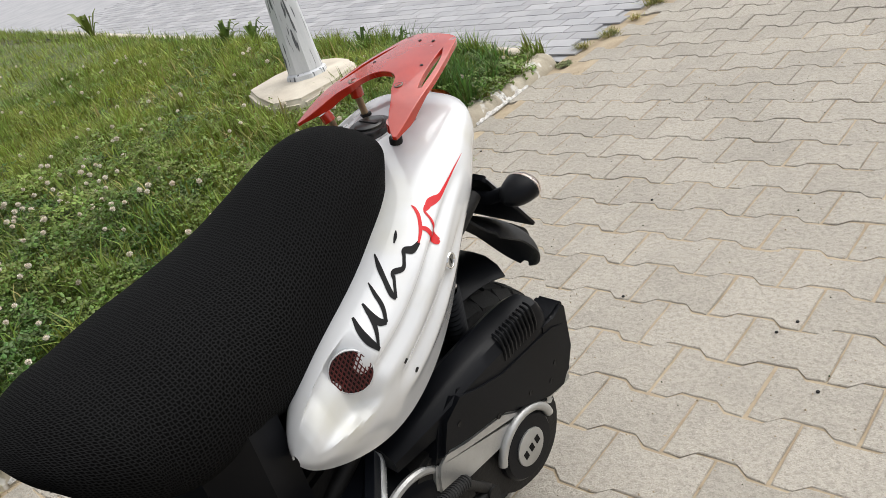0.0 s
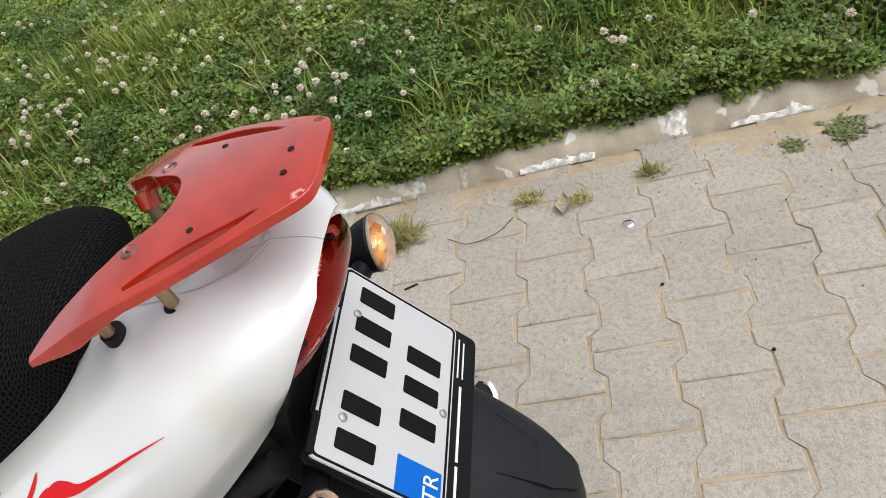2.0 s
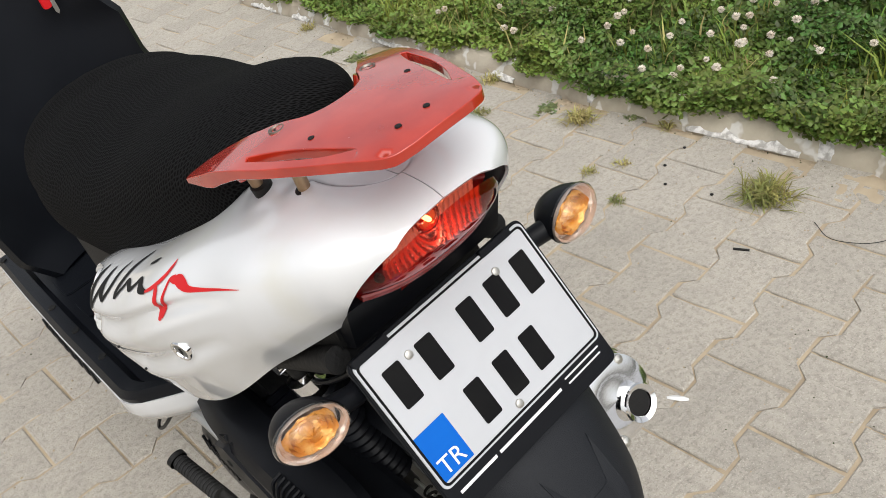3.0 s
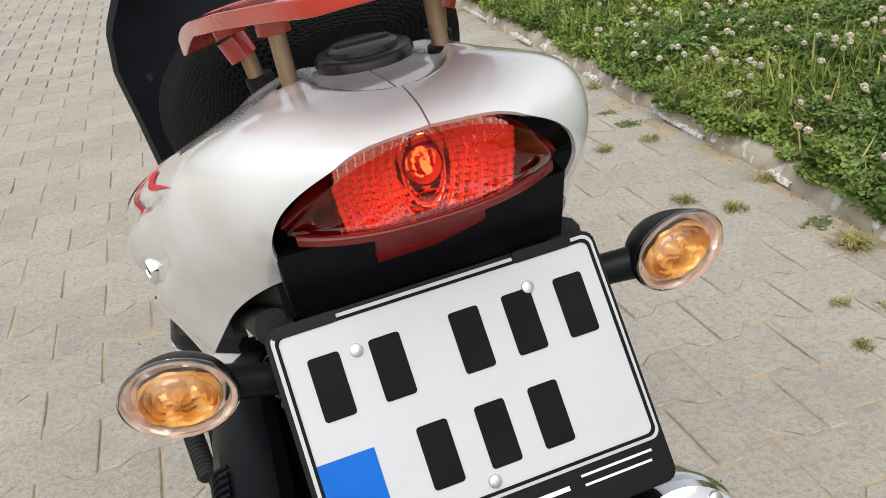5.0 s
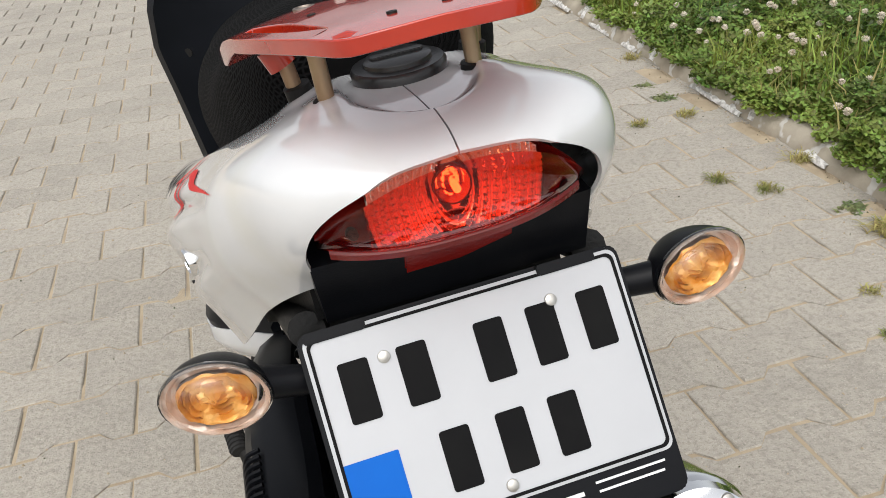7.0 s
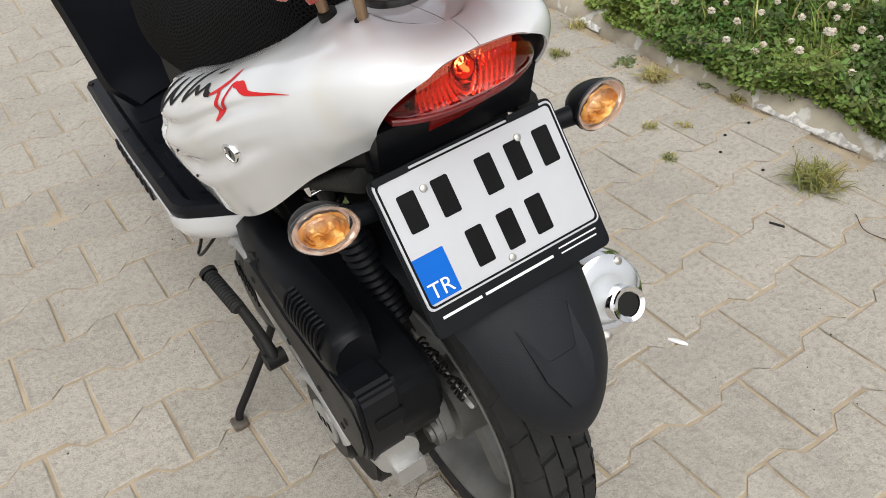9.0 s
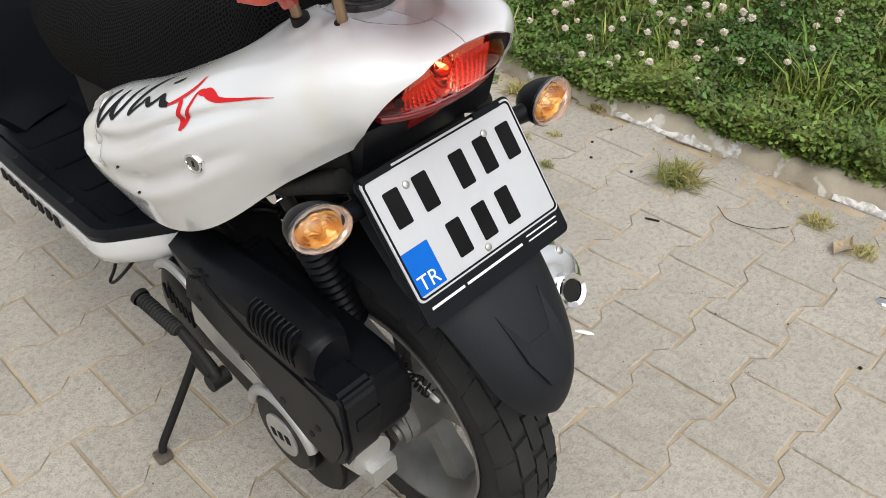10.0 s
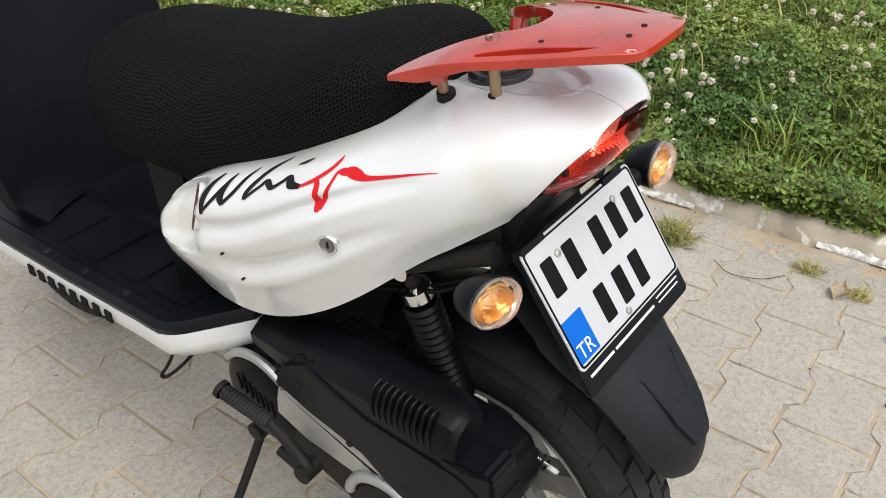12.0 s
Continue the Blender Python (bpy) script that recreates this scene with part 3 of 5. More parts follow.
part("shaft", loft([[(r * math.cos(a), r * math.sin(a), z) for a in (2 * math.pi * (k + .5) / 8 for k in range(8))] for z, r in ((-.06, .100), (.0, .096), (.12, .088), (.5, .072), (3.6, .050))]),
     M_POLE, pole, smooth=20)
part("collar", loft([[(r * math.cos(a), r * math.sin(a), z) for a in (2 * math.pi * (k + .5) / 8 for k in range(8))] for z, r in ((-.01, .112), (.025, .108), (.035, .096))], True, False), M_POLE, pole, smooth=20)

# low concrete edging between the lawn and the road
edging = thing("road_edging", "low pale concrete edging between lawn and road", "kerb", kind="structure")
for i in range(11):
    x0 = 1.72 + .9 * i
    rings = []
    for k in range(10):
        x = x0 + .895 * k / 9
        q = [.008 * noise.noise((x * 6, j, 4)) for j in range(4)]
        y = road_y(x)
        rings.append([(x, y - .02, -.02), (x, y - .02 + q[0], .040 + q[1]), (x, y - .005, .052 + q[1]), (x, y + .06, .055 + q[2]), (x, y + .075 + q[3], .045), (x, y + .08, -.02)])
    part("edging_stone", loft(rings), M_PAD, edging, smooth=40)

# ---- small things on the pavement ----
for i, (x, y, r, n, m, say) in enumerate((
        (1.190, .385, .084, 300, M_WEED, "bushy green weed tuft growing from a joint"), (1.255, 1.030, .066, 190, M_DRY, "yellowing weed tuft beside the kerb"),
        (1.133, .772, .028, 60, M_DRY, "small dry weed in a joint"), (1.056, .826, .030, 60, M_DRY, "small dry weed in a joint"), (.992, .679, .030, 60, M_WEED, "small green weed in a joint"),
        (1.045, 1.448, .045, 90, M_WEED, "low green weed in a joint"), (1.130, 1.340, .045, 90, M_WEED, "low green weed in a joint"), (1.206, 2.098, .055, 110, M_WEEDFLAT, "flat dark weed in a joint"),
        (1.024, 1.909, .04, 90, M_WEED, "low green weed in a joint"), (1.196, 1.925, .05, 90, M_DRY, "dry weed lying in a joint"), (1.203, 2.246, .045, 90, M_WEEDFLAT, "flat dark weed in a joint"),
        (1.320, 1.469, .055, 130, M_DRY, "dry grass tuft at the foot of the kerb"), (1.262, 1.168, .055, 80, M_WEEDFLAT, "flat dark weed near the kerb"), (1.355, .900, .050, 70, M_WEEDFLAT, "flat dark weed at the foot of the kerb"),
        (1.355, .788, .040, 90, M_DRY, "brown dry weed at the foot of the kerb"), (1.296, 2.561, .05, 90, M_DRY, "dry weed by the kerb"),
        (1.335, -.755, .070, 190, M_WEEDFLAT, "flat dark green weed in a joint near the kerb"), (1.311, -.625, .045, 90, M_WEEDFLAT, "flat dark green weed in a joint near the kerb"),
        (1.355, -.915, .060, 150, M_WEED, "yellow-green weed tuft near the kerb"), (1.310, -1.255, .035, 70, M_WEEDFLAT, "small dark weed in a joint"), (1.334, -1.206, .03, 60, M_WEEDFLAT, "small dark weed in a joint"),
        (1.234, -.100, .045, 100, M_DRY, "dry brown weed lying in a joint"), (1.270, .035, .050, 120, M_DRY, "half-dry weed in a joint"), (1.305, -.285, .050, 100, M_WEED, "small green weed in a joint"),
        (1.503, -2.611, .075, 120, M_WEED, "green weed at the edge of the road"), (1.565, -2.450, .06, 110, M_WEED, "green weed at the edge of the road"),
        (1.507, -3.068, .10, 150, M_WEED, "green weed at the edge of the road"), (1.53, -2.24, .06, 110, M_WEEDFLAT, "flat weed at the end of the kerb"),
        (1.50, -2.85, .05, 80, M_DRY, "dry weed at the edge of the road"))):
    tuft("weed_tuft", x, y, -.004, r, n, 40 + i, m, say, "weeds in the pavement")
cap_x, cap_y = (1.099, -0.210)
part_cap = part("bottle_cap", lathe([(0, .0155), (.002, .0160), (.005, .0140), (.0062, .0120), (.0062, .0001)], (cap_x, cap_y, 0), (0, .02, 1), 21), M_CHROME, None)
tagged(part_cap, "silver bottle cap lying on the pavement", "bottle cap")
sx, sy = (0.985, 0.322)
tagged(part("twig", tube([(sx - .006, sy + .016, .003), (sx, sy, .004), (sx + .008, sy - .016, .003)], .0028, 6), M_DARK, None), "short dark twig on the pavement", "twig")
for i, (x, y) in enumerate(((0.865, -0.27), (0.636, -0.456), (0.371, -1.112), (0.167, -0.617), (-0.292, -0.658), (-0.265, -0.605), (-0.426, -0.445), (1.111, .620), (1.277, .681), (1.132, .498), (1.181, .673), (1.308, -1.331))):
    rng = random.Random(i)
    tagged(part("pebble", lathe([(0, .003), (.002, .0046), (.0042, .004), (.0055, .0001)], (x, y, 0), (.1, 0, 1), 7), M_DARK, None), "tiny dark pebble on the pavement", "pebble", "pebbles")
dx, dy = (1.205, -0.115)
leaf = part("dead_leaf", skin([[(dx - .03 + .09 * t, dy + .06 + s * .022 * math.sin(math.pi * min(t + .05, 1)), .004 + .010 * s * s + .006 * math.sin(t * 7)) for s in (-1, -.5, 0, .5, 1)] for t in np.linspace(0, 1, 9)], .001), M_LEAF, None)
tagged(leaf, "curled pale dead leaf on the pavement", "leaf")
rings = []
for i in range(9):
    a = -.9 + 1.8 * i / 8
    wide = .0055 * math.cos(a * 1.3)
    rings.append([(.544 + .026 * math.sin(a) * .5 + q * wide, .172 - .026 * math.sin(a) * .85 + q * wide * .6, .0015 + .004 * math.cos(a) - .003 * abs(q)) for q in (-1, 0, 1)])
tagged(part("plastic_shard", skin(rings, .001), M_INKWHITE, None), "small curved white plastic shard on the pavement", "shard")
tagged(part("curved_stem", tube([(dx - .05, dy + .36, .004), (dx - .09, dy + .30, .008), (dx - .06, dy + .23, .006), (dx + .0, dy + .19, .004)], .0009, 6, 16), M_DARK, None), "thin dry stem on the pavement", "stem")

# crumbs of sand, grit and dry leaf scattered over the pavement
rng = np.random.default_rng(31)
n = 1500
gx = np.concatenate([rng.uniform(-1.4, 1.36, n), 1.38 - rng.exponential(.10, n // 2)])
gy = rng.uniform(-2.2, 2.6, len(gx))
for name, pick, material, size, say in (("grit", gx * 0 == 0, M_SAND, .0026, "pale sand crumbs scattered over the pavement"), ("dark_crumbs", rng.random(len(gx)) < .22, M_SOIL, .0022, "dark crumbs of soil scattered over the pavement")):
    cx, cy = gx[pick] + rng.normal(0, .03, pick.sum()), gy[pick] + rng.normal(0, .03, pick.sum())
    cx = np.minimum(cx, kerb_x(cy) - .015)
    verts, faces = [], []
    for a, b in zip(cx.tolist(), cy.tolist()):
        k, r, q = len(verts), size * float(rng.uniform(.4, 1.5)), float(rng.uniform(0, 6.28))
        verts += [(a + r * math.cos(q + t), b + r * math.sin(q + t) * .8, 0) for t in (0, 1.7, 3.1, 4.6)] + [(a, b, r * .9 + .0012)]
        faces += [(k, k + 1, k + 4), (k + 1, k + 2, k + 4), (k + 2, k + 3, k + 4), (k + 3, k, k + 4)]
    tagged(mesh_from(name, verts, faces, material), say, "grit", kind="stuff")


def road_weed(x, y, tall, n, seed):
    """A tall broad-leaved weed at the edge of the road: each leaf a bent strip."""
    rng = random.Random(seed)
    weed = thing("road_weed", "tall leafy green weed at the road edge", "weed", pose(x, y, lawn_z(x, y)), group="weeds at the road edge")
    for _ in range(n):
        bm = bmesh.new()
        a, out, h, w = rng.uniform(0, 6.283), rng.uniform(.15, .75) * tall, rng.uniform(.35, 1) * tall, rng.uniform(.010, .024) * tall / .25
        d, p = Vector((math.cos(a), math.sin(a), 0)), Vector((-math.sin(a), math.cos(a), 0))
        spine = [Vector((0, 0, -.02)), d * out * .3 + Vector((0, 0, h * .5)), d * out * .7 + Vector((0, 0, h * .9)), d * out + Vector((0, 0, h * rng.uniform(.6, 1.05)))]
        row = [[bm.verts.new(q + p * w * k * s + Vector((0, 0, abs(s) * .006))) for s in (-1, 0, 1)] for q, k in zip(spine, (.25, .9, 1, .12))]
        for r0, r1 in zip(row, row[1:]):
            for i in range(2):
                bm.faces.new((r0[i], r0[i + 1], r1[i + 1], r1[i]))
        part("leaf", bm, M_CLOVER, weed, smooth=60, recalc=False)


for i, (x, y, h) in enumerate(((8.3, -2.85, .34), (5.0, -2.50, .22), (4.55, -2.46, .20), (3.9, -2.36, .18), (3.15, -2.34, .16), (2.75, -2.30, .14))):
    road_weed(x, y, h, 16, 90 + i)


# ---- the scooter: local axes u to its right, v ahead, w up from under the rear axle; it leans on its side stand ----
scooter = thing("scooter", "white and black motor scooter leaning on its side stand", "motor scooter",
                pose(0.048, 0, 0, 0, -4.3, 2.0))

# rear cowl: cross-sections from the middle of the top down to the lower edge, at distances v
COWL = [
    (-0.029, [(0.0, .871), (.042, .867), (.067, .854), (.085, .836), (.093, .815), (.092, .795), (.085, .774)]),
    (-0.020, [(0.0, .876), (.046, .873), (.080, .861), (.099, .841), (.106, .816), (.103, .793), (.092, .771)]),
    (0.00, [(0.0, .881), (.052, .879), (.093, .870), (.113, .854), (.120, .826), (.116, .796), (.102, .767)]),
    (0.03, [(0.0, .885), (.056, .883), (.099, .875), (.121, .857), (.1295, .828), (.126, .792), (.111, .760)]),
    (0.09, [(0.0, .881), (.052, .880), (.098, .867), (.138, .849), (.155, .817), (.152, .775), (.130, .735)]),
    (0.15, [(0.0, .876), (.050, .874), (.090, .857), (.138, .834), (.170, .798), (.173, .745), (.148, .685)]),
    (0.20, [(0.0, .855), (.056, .852), (.100, .836), (.152, .817), (.187, .780), (.191, .715), (.166, .640)]),
    (0.27, [(0.0, .800), (.060, .806), (.118, .802), (.172, .789), (.208, .752), (.209, .675), (.182, .588)]),
    (0.35, [(0.0, .740), (.080, .756), (.132, .764), (.182, .755), (.219, .714), (.219, .638), (.193, .552)]),
    (0.42, [(.060, .690), (.090, .716), (.134, .738), (.189, .738), (.2250, .704), (.225, .628), (.198, .546)]),
    (0.48, [(.100, .650), (.112, .682), (.134, .708), (.184, .710), (.219, .680), (.223, .620), (.198, .560)]),
    (0.53, [(.128, .620), (.136, .650), (.150, .672), (.180, .673), (.206, .654), (.211, .614), (.194, .582)]),
    (0.553, [(.150, .612), (.154, .630), (.162, .641), (.176, .642), (.190, .634), (.194, .615), (.186, .599)]),
    (0.560, [(.168, .616), (.170, .623), (.173, .628), (.178, .629), (.183, .626), (.184, .619), (.181, .611)]),
]


def cowl_rings(side, nv=150, ns=96):
    rows = [curve_through(pts, ns) for v, pts in COWL]
    rings = []
    cols = [np.array(curve_through([(v, *r[i]) for (v, _), r in zip(COWL, rows)], nv), float) for i in range(ns)]
    for c in cols:      # fair the skin between the sections
        for _ in range(60):
            c[1:-1] = .25 * c[:-2] + .5 * c[1:-1] + .25 * c[2:]
    for k in range(nv):
        v, ring = float(cols[0][k][0]), []
        for i in range(ns):
            t = i / (ns - 1)
            # the rear rim rakes forward towards its lower corner, partly as a cut through the flank
            y = v + .058 * max(t - .26, 0) ** 1.15 / .63 * max(1 - (v + .029) / .13, 0) ** 1.6
            cut = v + .15 * (y - v)
            u, w = (float(np.interp(cut, cols[i][:, 0], cols[i][:, j])) for j in (1, 2))
            u += side * .005 * min(max((.09 - v) / .10, 0), 1)
            # two pressed grooves run back along the flank, each over a soft ridge
            for start, slope, front, rear in ((.197, .090, .455, .10), (.2585, .033, .40, .13)):
                off = (t * .33 - start - slope * v) / .0090
                fade = min(max((v - rear) / .12, 0), 1) * min(max((front - v) / .05, 0), 1)
                u -= .0095 * fade * math.exp(-off * off) - .0032 * fade * math.exp(-(off - 1.9) ** 2)
            # scoop in the nose, with a steep wall that faces ahead
            depth = np.interp(v, [.416, .428, .454, .466, .50, .530, .542], [0, .006, .031, .033, .022, .004, 0])
            across = max(1 - abs((t * .33 - .212) / (.053 - .12 * max(v - .47, 0))) ** 7, 0) if v > .40 else 0
            u, w = u - depth * across * .86, w - depth * across * .30
            # shallow dish round the filler cap, raised pads under the rack posts
            dish = (((u - side * .005) / .047) ** 2 + ((v - .102) / .082) ** 2) ** .5
            sunk = min(max((1.06 - dish) / .13, 0), 1) if v < .19 else 0
            w -= .0050 * sunk * sunk * (3 - 2 * sunk)
            for pu, pv, high in ((.055, .0865, .002), (.070, .142, .002)):
                w += high * math.exp(-(((u - pu) / .017) ** 2 + ((v - pv) / .020) ** 2) ** 2)
            ring.append((side * float(u), float(y), float(w)))
        rings.append(ring)
    return rings


COWL_GRID = cowl_rings(-1)
COWL_V = [r[0][1] for r in COWL_GRID]


def on_cowl(v, t, lift=0.0003):
    """The point of the left flank at v and t metres down the skin from the middle of the top (0 to 0.33), lifted off the paint."""
    out = []
    for a, b in ((v, t), (v + .004, t), (v, t + .004)):
        rows = COWL_GRID
        k = float(np.interp(a, COWL_V, range(len(COWL_V))))
        i = min(max(b / .33, 0), .9999) * (len(rows[0]) - 1)
        k0, i0 = min(int(k), len(rows) - 2), int(i)
        f, g = k - k0, i - i0
        p = [Vector(q) for q in (rows[k0][i0], rows[k0][i0 + 1], rows[k0 + 1][i0], rows[k0 + 1][i0 + 1])]
        out.append((p[0] * (1 - g) + p[1] * g) * (1 - f) + (p[2] * (1 - g) + p[3] * g) * f)
    n = (out[1] - out[0]).cross(out[2] - out[0]).normalized()
    if n.x > 0 and abs(n.x) > .3 or n.z < -.5:
        n = -n
    if n.dot(Vector((-1, 0, .6))) < 0:
        n = -n
    return out[0] + n * (lift + .0006)


cowl_left = part("cowl_half", skin(COWL_GRID), M_WHITE, scooter, "glossy white tail cowl half with a sticker")
part("cowl_half", skin([[(p[0] + 0.0012, p[1], p[2]) for p in r] for r in cowl_rings(1)]), M_WHITE, scooter, "glossy white tail cowl half")


def stroke(points, widths, steps=40):
    """A brush stroke on the left flank: points (v, w) and half widths."""
    pts = curve_through([(v, w, h) for (v, w), h in zip(points, widths)], steps)
    rings = []
    for i, q in enumerate(pts):
        a, b = pts[max(i - 1, 0)], pts[min(i + 1, len(pts) - 1)]
        d = np.array([b[0] - a[0], b[1] - a[1]])
        d = d / (np.linalg.norm(d) + 1e-9)
        rings.append([tuple(on_cowl(q[0] - d[1] * q[2] * s, q[1] + d[0] * q[2] * s)) for s in (-1, 0, 1)])
    return loft(rings, closed=False, cap=False)


# the sticker: dark brush zigzag running into a red pulse line
ZIG = [
    ([(.4000, .155), (.4085, .176), (.4105, .197), (.4055, .2165)], [.0016, .0040, .0046, .0024]),
    ([(.4060, .214), (.3954, .2001), (.3884, .1881), (.3767, .1554)], [.0016, .0026, .0030, .0014]),
    ([(.3767, .1554), (.3820, .176), (.3815, .192), (.3734, .2020)], [.0014, .0038, .0046, .0024]),
    ([(.3740, .2013), (.3622, .1847), (.3550, .163), (.3470, .145)], [.0024, .0030, .0026, .0008]),
    ([(.3066, .1307), (.3205, .1483), (.3318, .1681), (.3398, .1854), (.3395, .1955)], [.0010, .0034, .0034, .0036, .0024]),
    ([(.3395, .1948), (.3305, .1867), (.3184, .1763)], [.0022, .0022, .0024]),
    ([(.3230, .1785), (.3151, .1734), (.3016, .1841), (.2891, .1784), (.2807, .1735), (.2715, .1855), (.2563, .1906)], [.0012, .0034, .0030, .0026, .0036, .0044, .0024]),
    ([(.2811, .1532), (.2716, .1509), (.2635, .1473)], [.0010, .0026, .0010]),
]
for pts, wid in ZIG:
    part("sticker_stroke", stroke(pts, [h * 1.15 for h in wid]), M_DECAL_BLACK, cowl_left, "black brush stroke")
PULSE = [
    ([(.2580, .1902), (.2413, .1853), (.2265, .1746), (.2206, .1641), (.2190, .1554)], [.0022, .0044, .0044, .0034, .0010]),
    ([(.2370, .1850), (.2330, .1947), (.2320, .2090), (.2290, .2210), (.2230, .2250)], [.0030, .0044, .0048, .0056, .0030]),
    ([(.2240, .2250), (.2225, .2158), (.2160, .195), (.2134, .1798), (.2050, .1765)], [.0040, .0040, .0028, .0024, .0016]),
    ([(.2130, .181), (.2050, .1815), (.1975, .1820), (.1880, .188), (.1740, .1950), (.1469, .1965), (.1209, .1949), (.0905, .1929)], [.0010, .0060, .0078, .0078, .0048, .0030, .0020, .0005]),
]
for pts, wid in PULSE:
    part("sticker_stroke", stroke(pts, [h * .78 for h in wid]), M_DECAL_RED, cowl_left, "red brush stroke")


def dot(v, w, r, h=0.002, sides=16, lift=0.0012):
    """A small disc that lies on the left flank."""
    c = on_cowl(v, w, 0)
    n = (on_cowl(v, w, 0.01) - c).normalized()
    return lathe([(lift, r), (lift + h, r * 0.92), (lift + h, 0.0001)], c, n, sides)


LOCK_C = on_cowl(.2165, .2605, .0012)
LOCK_N = (Vector((-.84, -.04, .54)).normalized() * .6 + (LOCK_C - on_cowl(.2165, .2605, -.007)).normalized()).normalized()
lock = part("seat_lock", lathe([(-.018, .0132), (.0030, .0132), (.0044, .0122), (.0040, .0098), (.0022, .0092)], LOCK_C, LOCK_N, 28), M_CHROME, cowl_left, "round chrome key lock")
part("lock_face", lathe([(.0022, .0094), (.0028, .0060), (.0030, .0001)], LOCK_C, LOCK_N, 24), M_RIM, lock, "dull grey lock face")
la = LOCK_N.cross(Vector((0, 0, 1))).normalized()
lb = la.cross(LOCK_N)
# solid black bar imitates the shade in the keyhole
part("keyhole", prism(rounded(.0030, .0085, .001), lambda a, b, h: LOCK_C + la * a + lb * b + LOCK_N * h, (.0020, .0036)), M_DARK, lock)
for v, w in ((0.374, 0.255), (0.354, 0.282)):
    # each slot is a solid black bar in place of a shaded opening
    c = on_cowl(v, w, 0)
    part("clip_slot", prism(rounded(.008, .0032, .0015), lambda a, b, h, c=c: (c.x - h, c.y + a * .8 + b * .6, c.z + a * -.6 + b * .8), (-.001, .0012)),
         M_DARK, cowl_left)

# round intake in the nose of the flank: rim, dark red mesh
IN_C = on_cowl(.4460, .2130, -.0010)
IN_N = Vector((-.70, .60, .32)).normalized()
intake = part("intake_rim", lathe([(-.004, .0315), (.0014, .0317), (.0022, .0308), (.0016, .0296), (-.006, .0290)], IN_C, IN_N, 36), M_WHITE, cowl_left)
part("intake_floor", lathe([(.0012, .0296), (.0012, .0001)], IN_C, IN_N, 32), M_DARK, intake)
ia = IN_N.orthogonal().normalized()
ib = IN_N.cross(ia)
bars = []
for k in range(-5, 6):
    half = math.sqrt(max(.0290 ** 2 - (k * .0055) ** 2, 1e-8))
    for a, b in ((ia, ib), ((ia * .5 + ib * .87), (ib * .5 - ia * .87))):
        bars.append(tube([IN_C + IN_N * .0026 + a * (k * .0055) - b * half, IN_C + IN_N * .0026 + a * (k * .0055) + b * half], .0011, 5))
part("intake_mesh", join(*bars), M_MESH_RED, intake, "dark red wire mesh")

# tail deck: raised pads round the posts, filler cap
cap = part("filler_cap", lathe([(-.012, .035), (.000, .036), (.0030, .034), (.0035, .026), (.0065, .0255), (.0080, .023), (.0080, .0001)],
                               (0.006, .124, .880), (0, 0.02, 1), 36), M_CAP, scooter, "round black rubber filler cap")
part("cap_grip", prism(rounded(.040, .008, .003), lambda a, b, h: (.006 + a, .124 + b, .8875 + h), (0, .0025), .001), M_CAP, cap)

# ---- rack ----
def rack_height(u, v):
    drop = .0026 * (abs(u) / .05) ** 2
    knots = [(-.075, .9615), (-.037, .960), (.036, .953), (.093, .945), (.125, .938), (.155, .927), (.185, .915)]
    w = np.interp(v, [q[0] for q in knots], [q[1] for q in knots])
    return float(w) - drop


def rack_outline():
    left = curve_through([(-.030, -.067), (-.047, -.062), (-.058, -.047), (-.070, -.018), (-.084, .018), (-.096, .055), (-.106, .100),
                          (-.113, .145), (-.1155, .181)], 26)
    inner = curve_through([(-.109, .183), (-.094, .171), (-.080, .154), (-.068, .134), (-.056, .116), (-.046, .104), (-.038, .088), (-.028, .074), (-.014, .066), (0.0, .064)], 26)
    half = [tuple(map(float, p)) for p in left] + [tuple(map(float, p)) for p in inner]
    return [(0.0, -.068)] + half + [(-a, b) for a, b in half[-2::-1]]


def slot(side):
    edge = curve_through([(-.052, -.022), (-.067, .002), (-.081, .038), (-.093, .086)], 10)
    back = curve_through([(-.0885, .090), (-.0765, .063), (-.0648, .027), (-.0520, -.017)], 10)
    return [(side * -float(a), float(b)) for a, b in [*edge, *back]]


def plate_with_holes(loops):
    bm = bmesh.new()
    edges = []
    for loop in loops:
        vs = [bm.verts.new((a, b, 0)) for a, b in loop]
        edges += [bm.edges.new((vs[i], vs[(i + 1) % len(vs)])) for i in range(len(vs))]
    bmesh.ops.triangle_fill(bm, edges=edges, use_beauty=True)
    return bm


bm = plate_with_holes([rack_outline(), slot(1), slot(-1)])
long = [e for e in bm.edges if e.calc_length() > .02 and len(e.link_faces) == 2]
bmesh.ops.subdivide_edges(bm, edges=long, cuts=3)
bmesh.ops.triangulate(bm, faces=bm.faces)
for v in bm.verts:
    v.co.z = rack_height(v.co.x, v.co.y)
bmesh.ops.recalc_face_normals(bm, faces=bm.faces)
if sum(f.normal.z for f in bm.faces) < 0:
    bmesh.ops.reverse_faces(bm, faces=bm.faces)
ret = bmesh.ops.extrude_face_region(bm, geom=bm.faces[:])
for v in (g for g in ret["geom"] if isinstance(g, bmesh.types.BMVert)):
    v.co.z -= .0095 + .008 * max(0, min(1, (v.co.y - .09) / .05)) - .012 * max(0, min(1, (v.co.y - .135) / .045))
bmesh.ops.recalc_face_normals(bm, faces=bm.faces)
rack = part("rack", bm, M_RED, scooter, "cast luggage rack brushed with glossy red paint", smooth=50)
bev = rack.modifiers.new("soft_edges", "BEVEL")
bev.width, bev.segments, bev.limit_method, bev.angle_limit = .0044, 3, "ANGLE", radians(50)

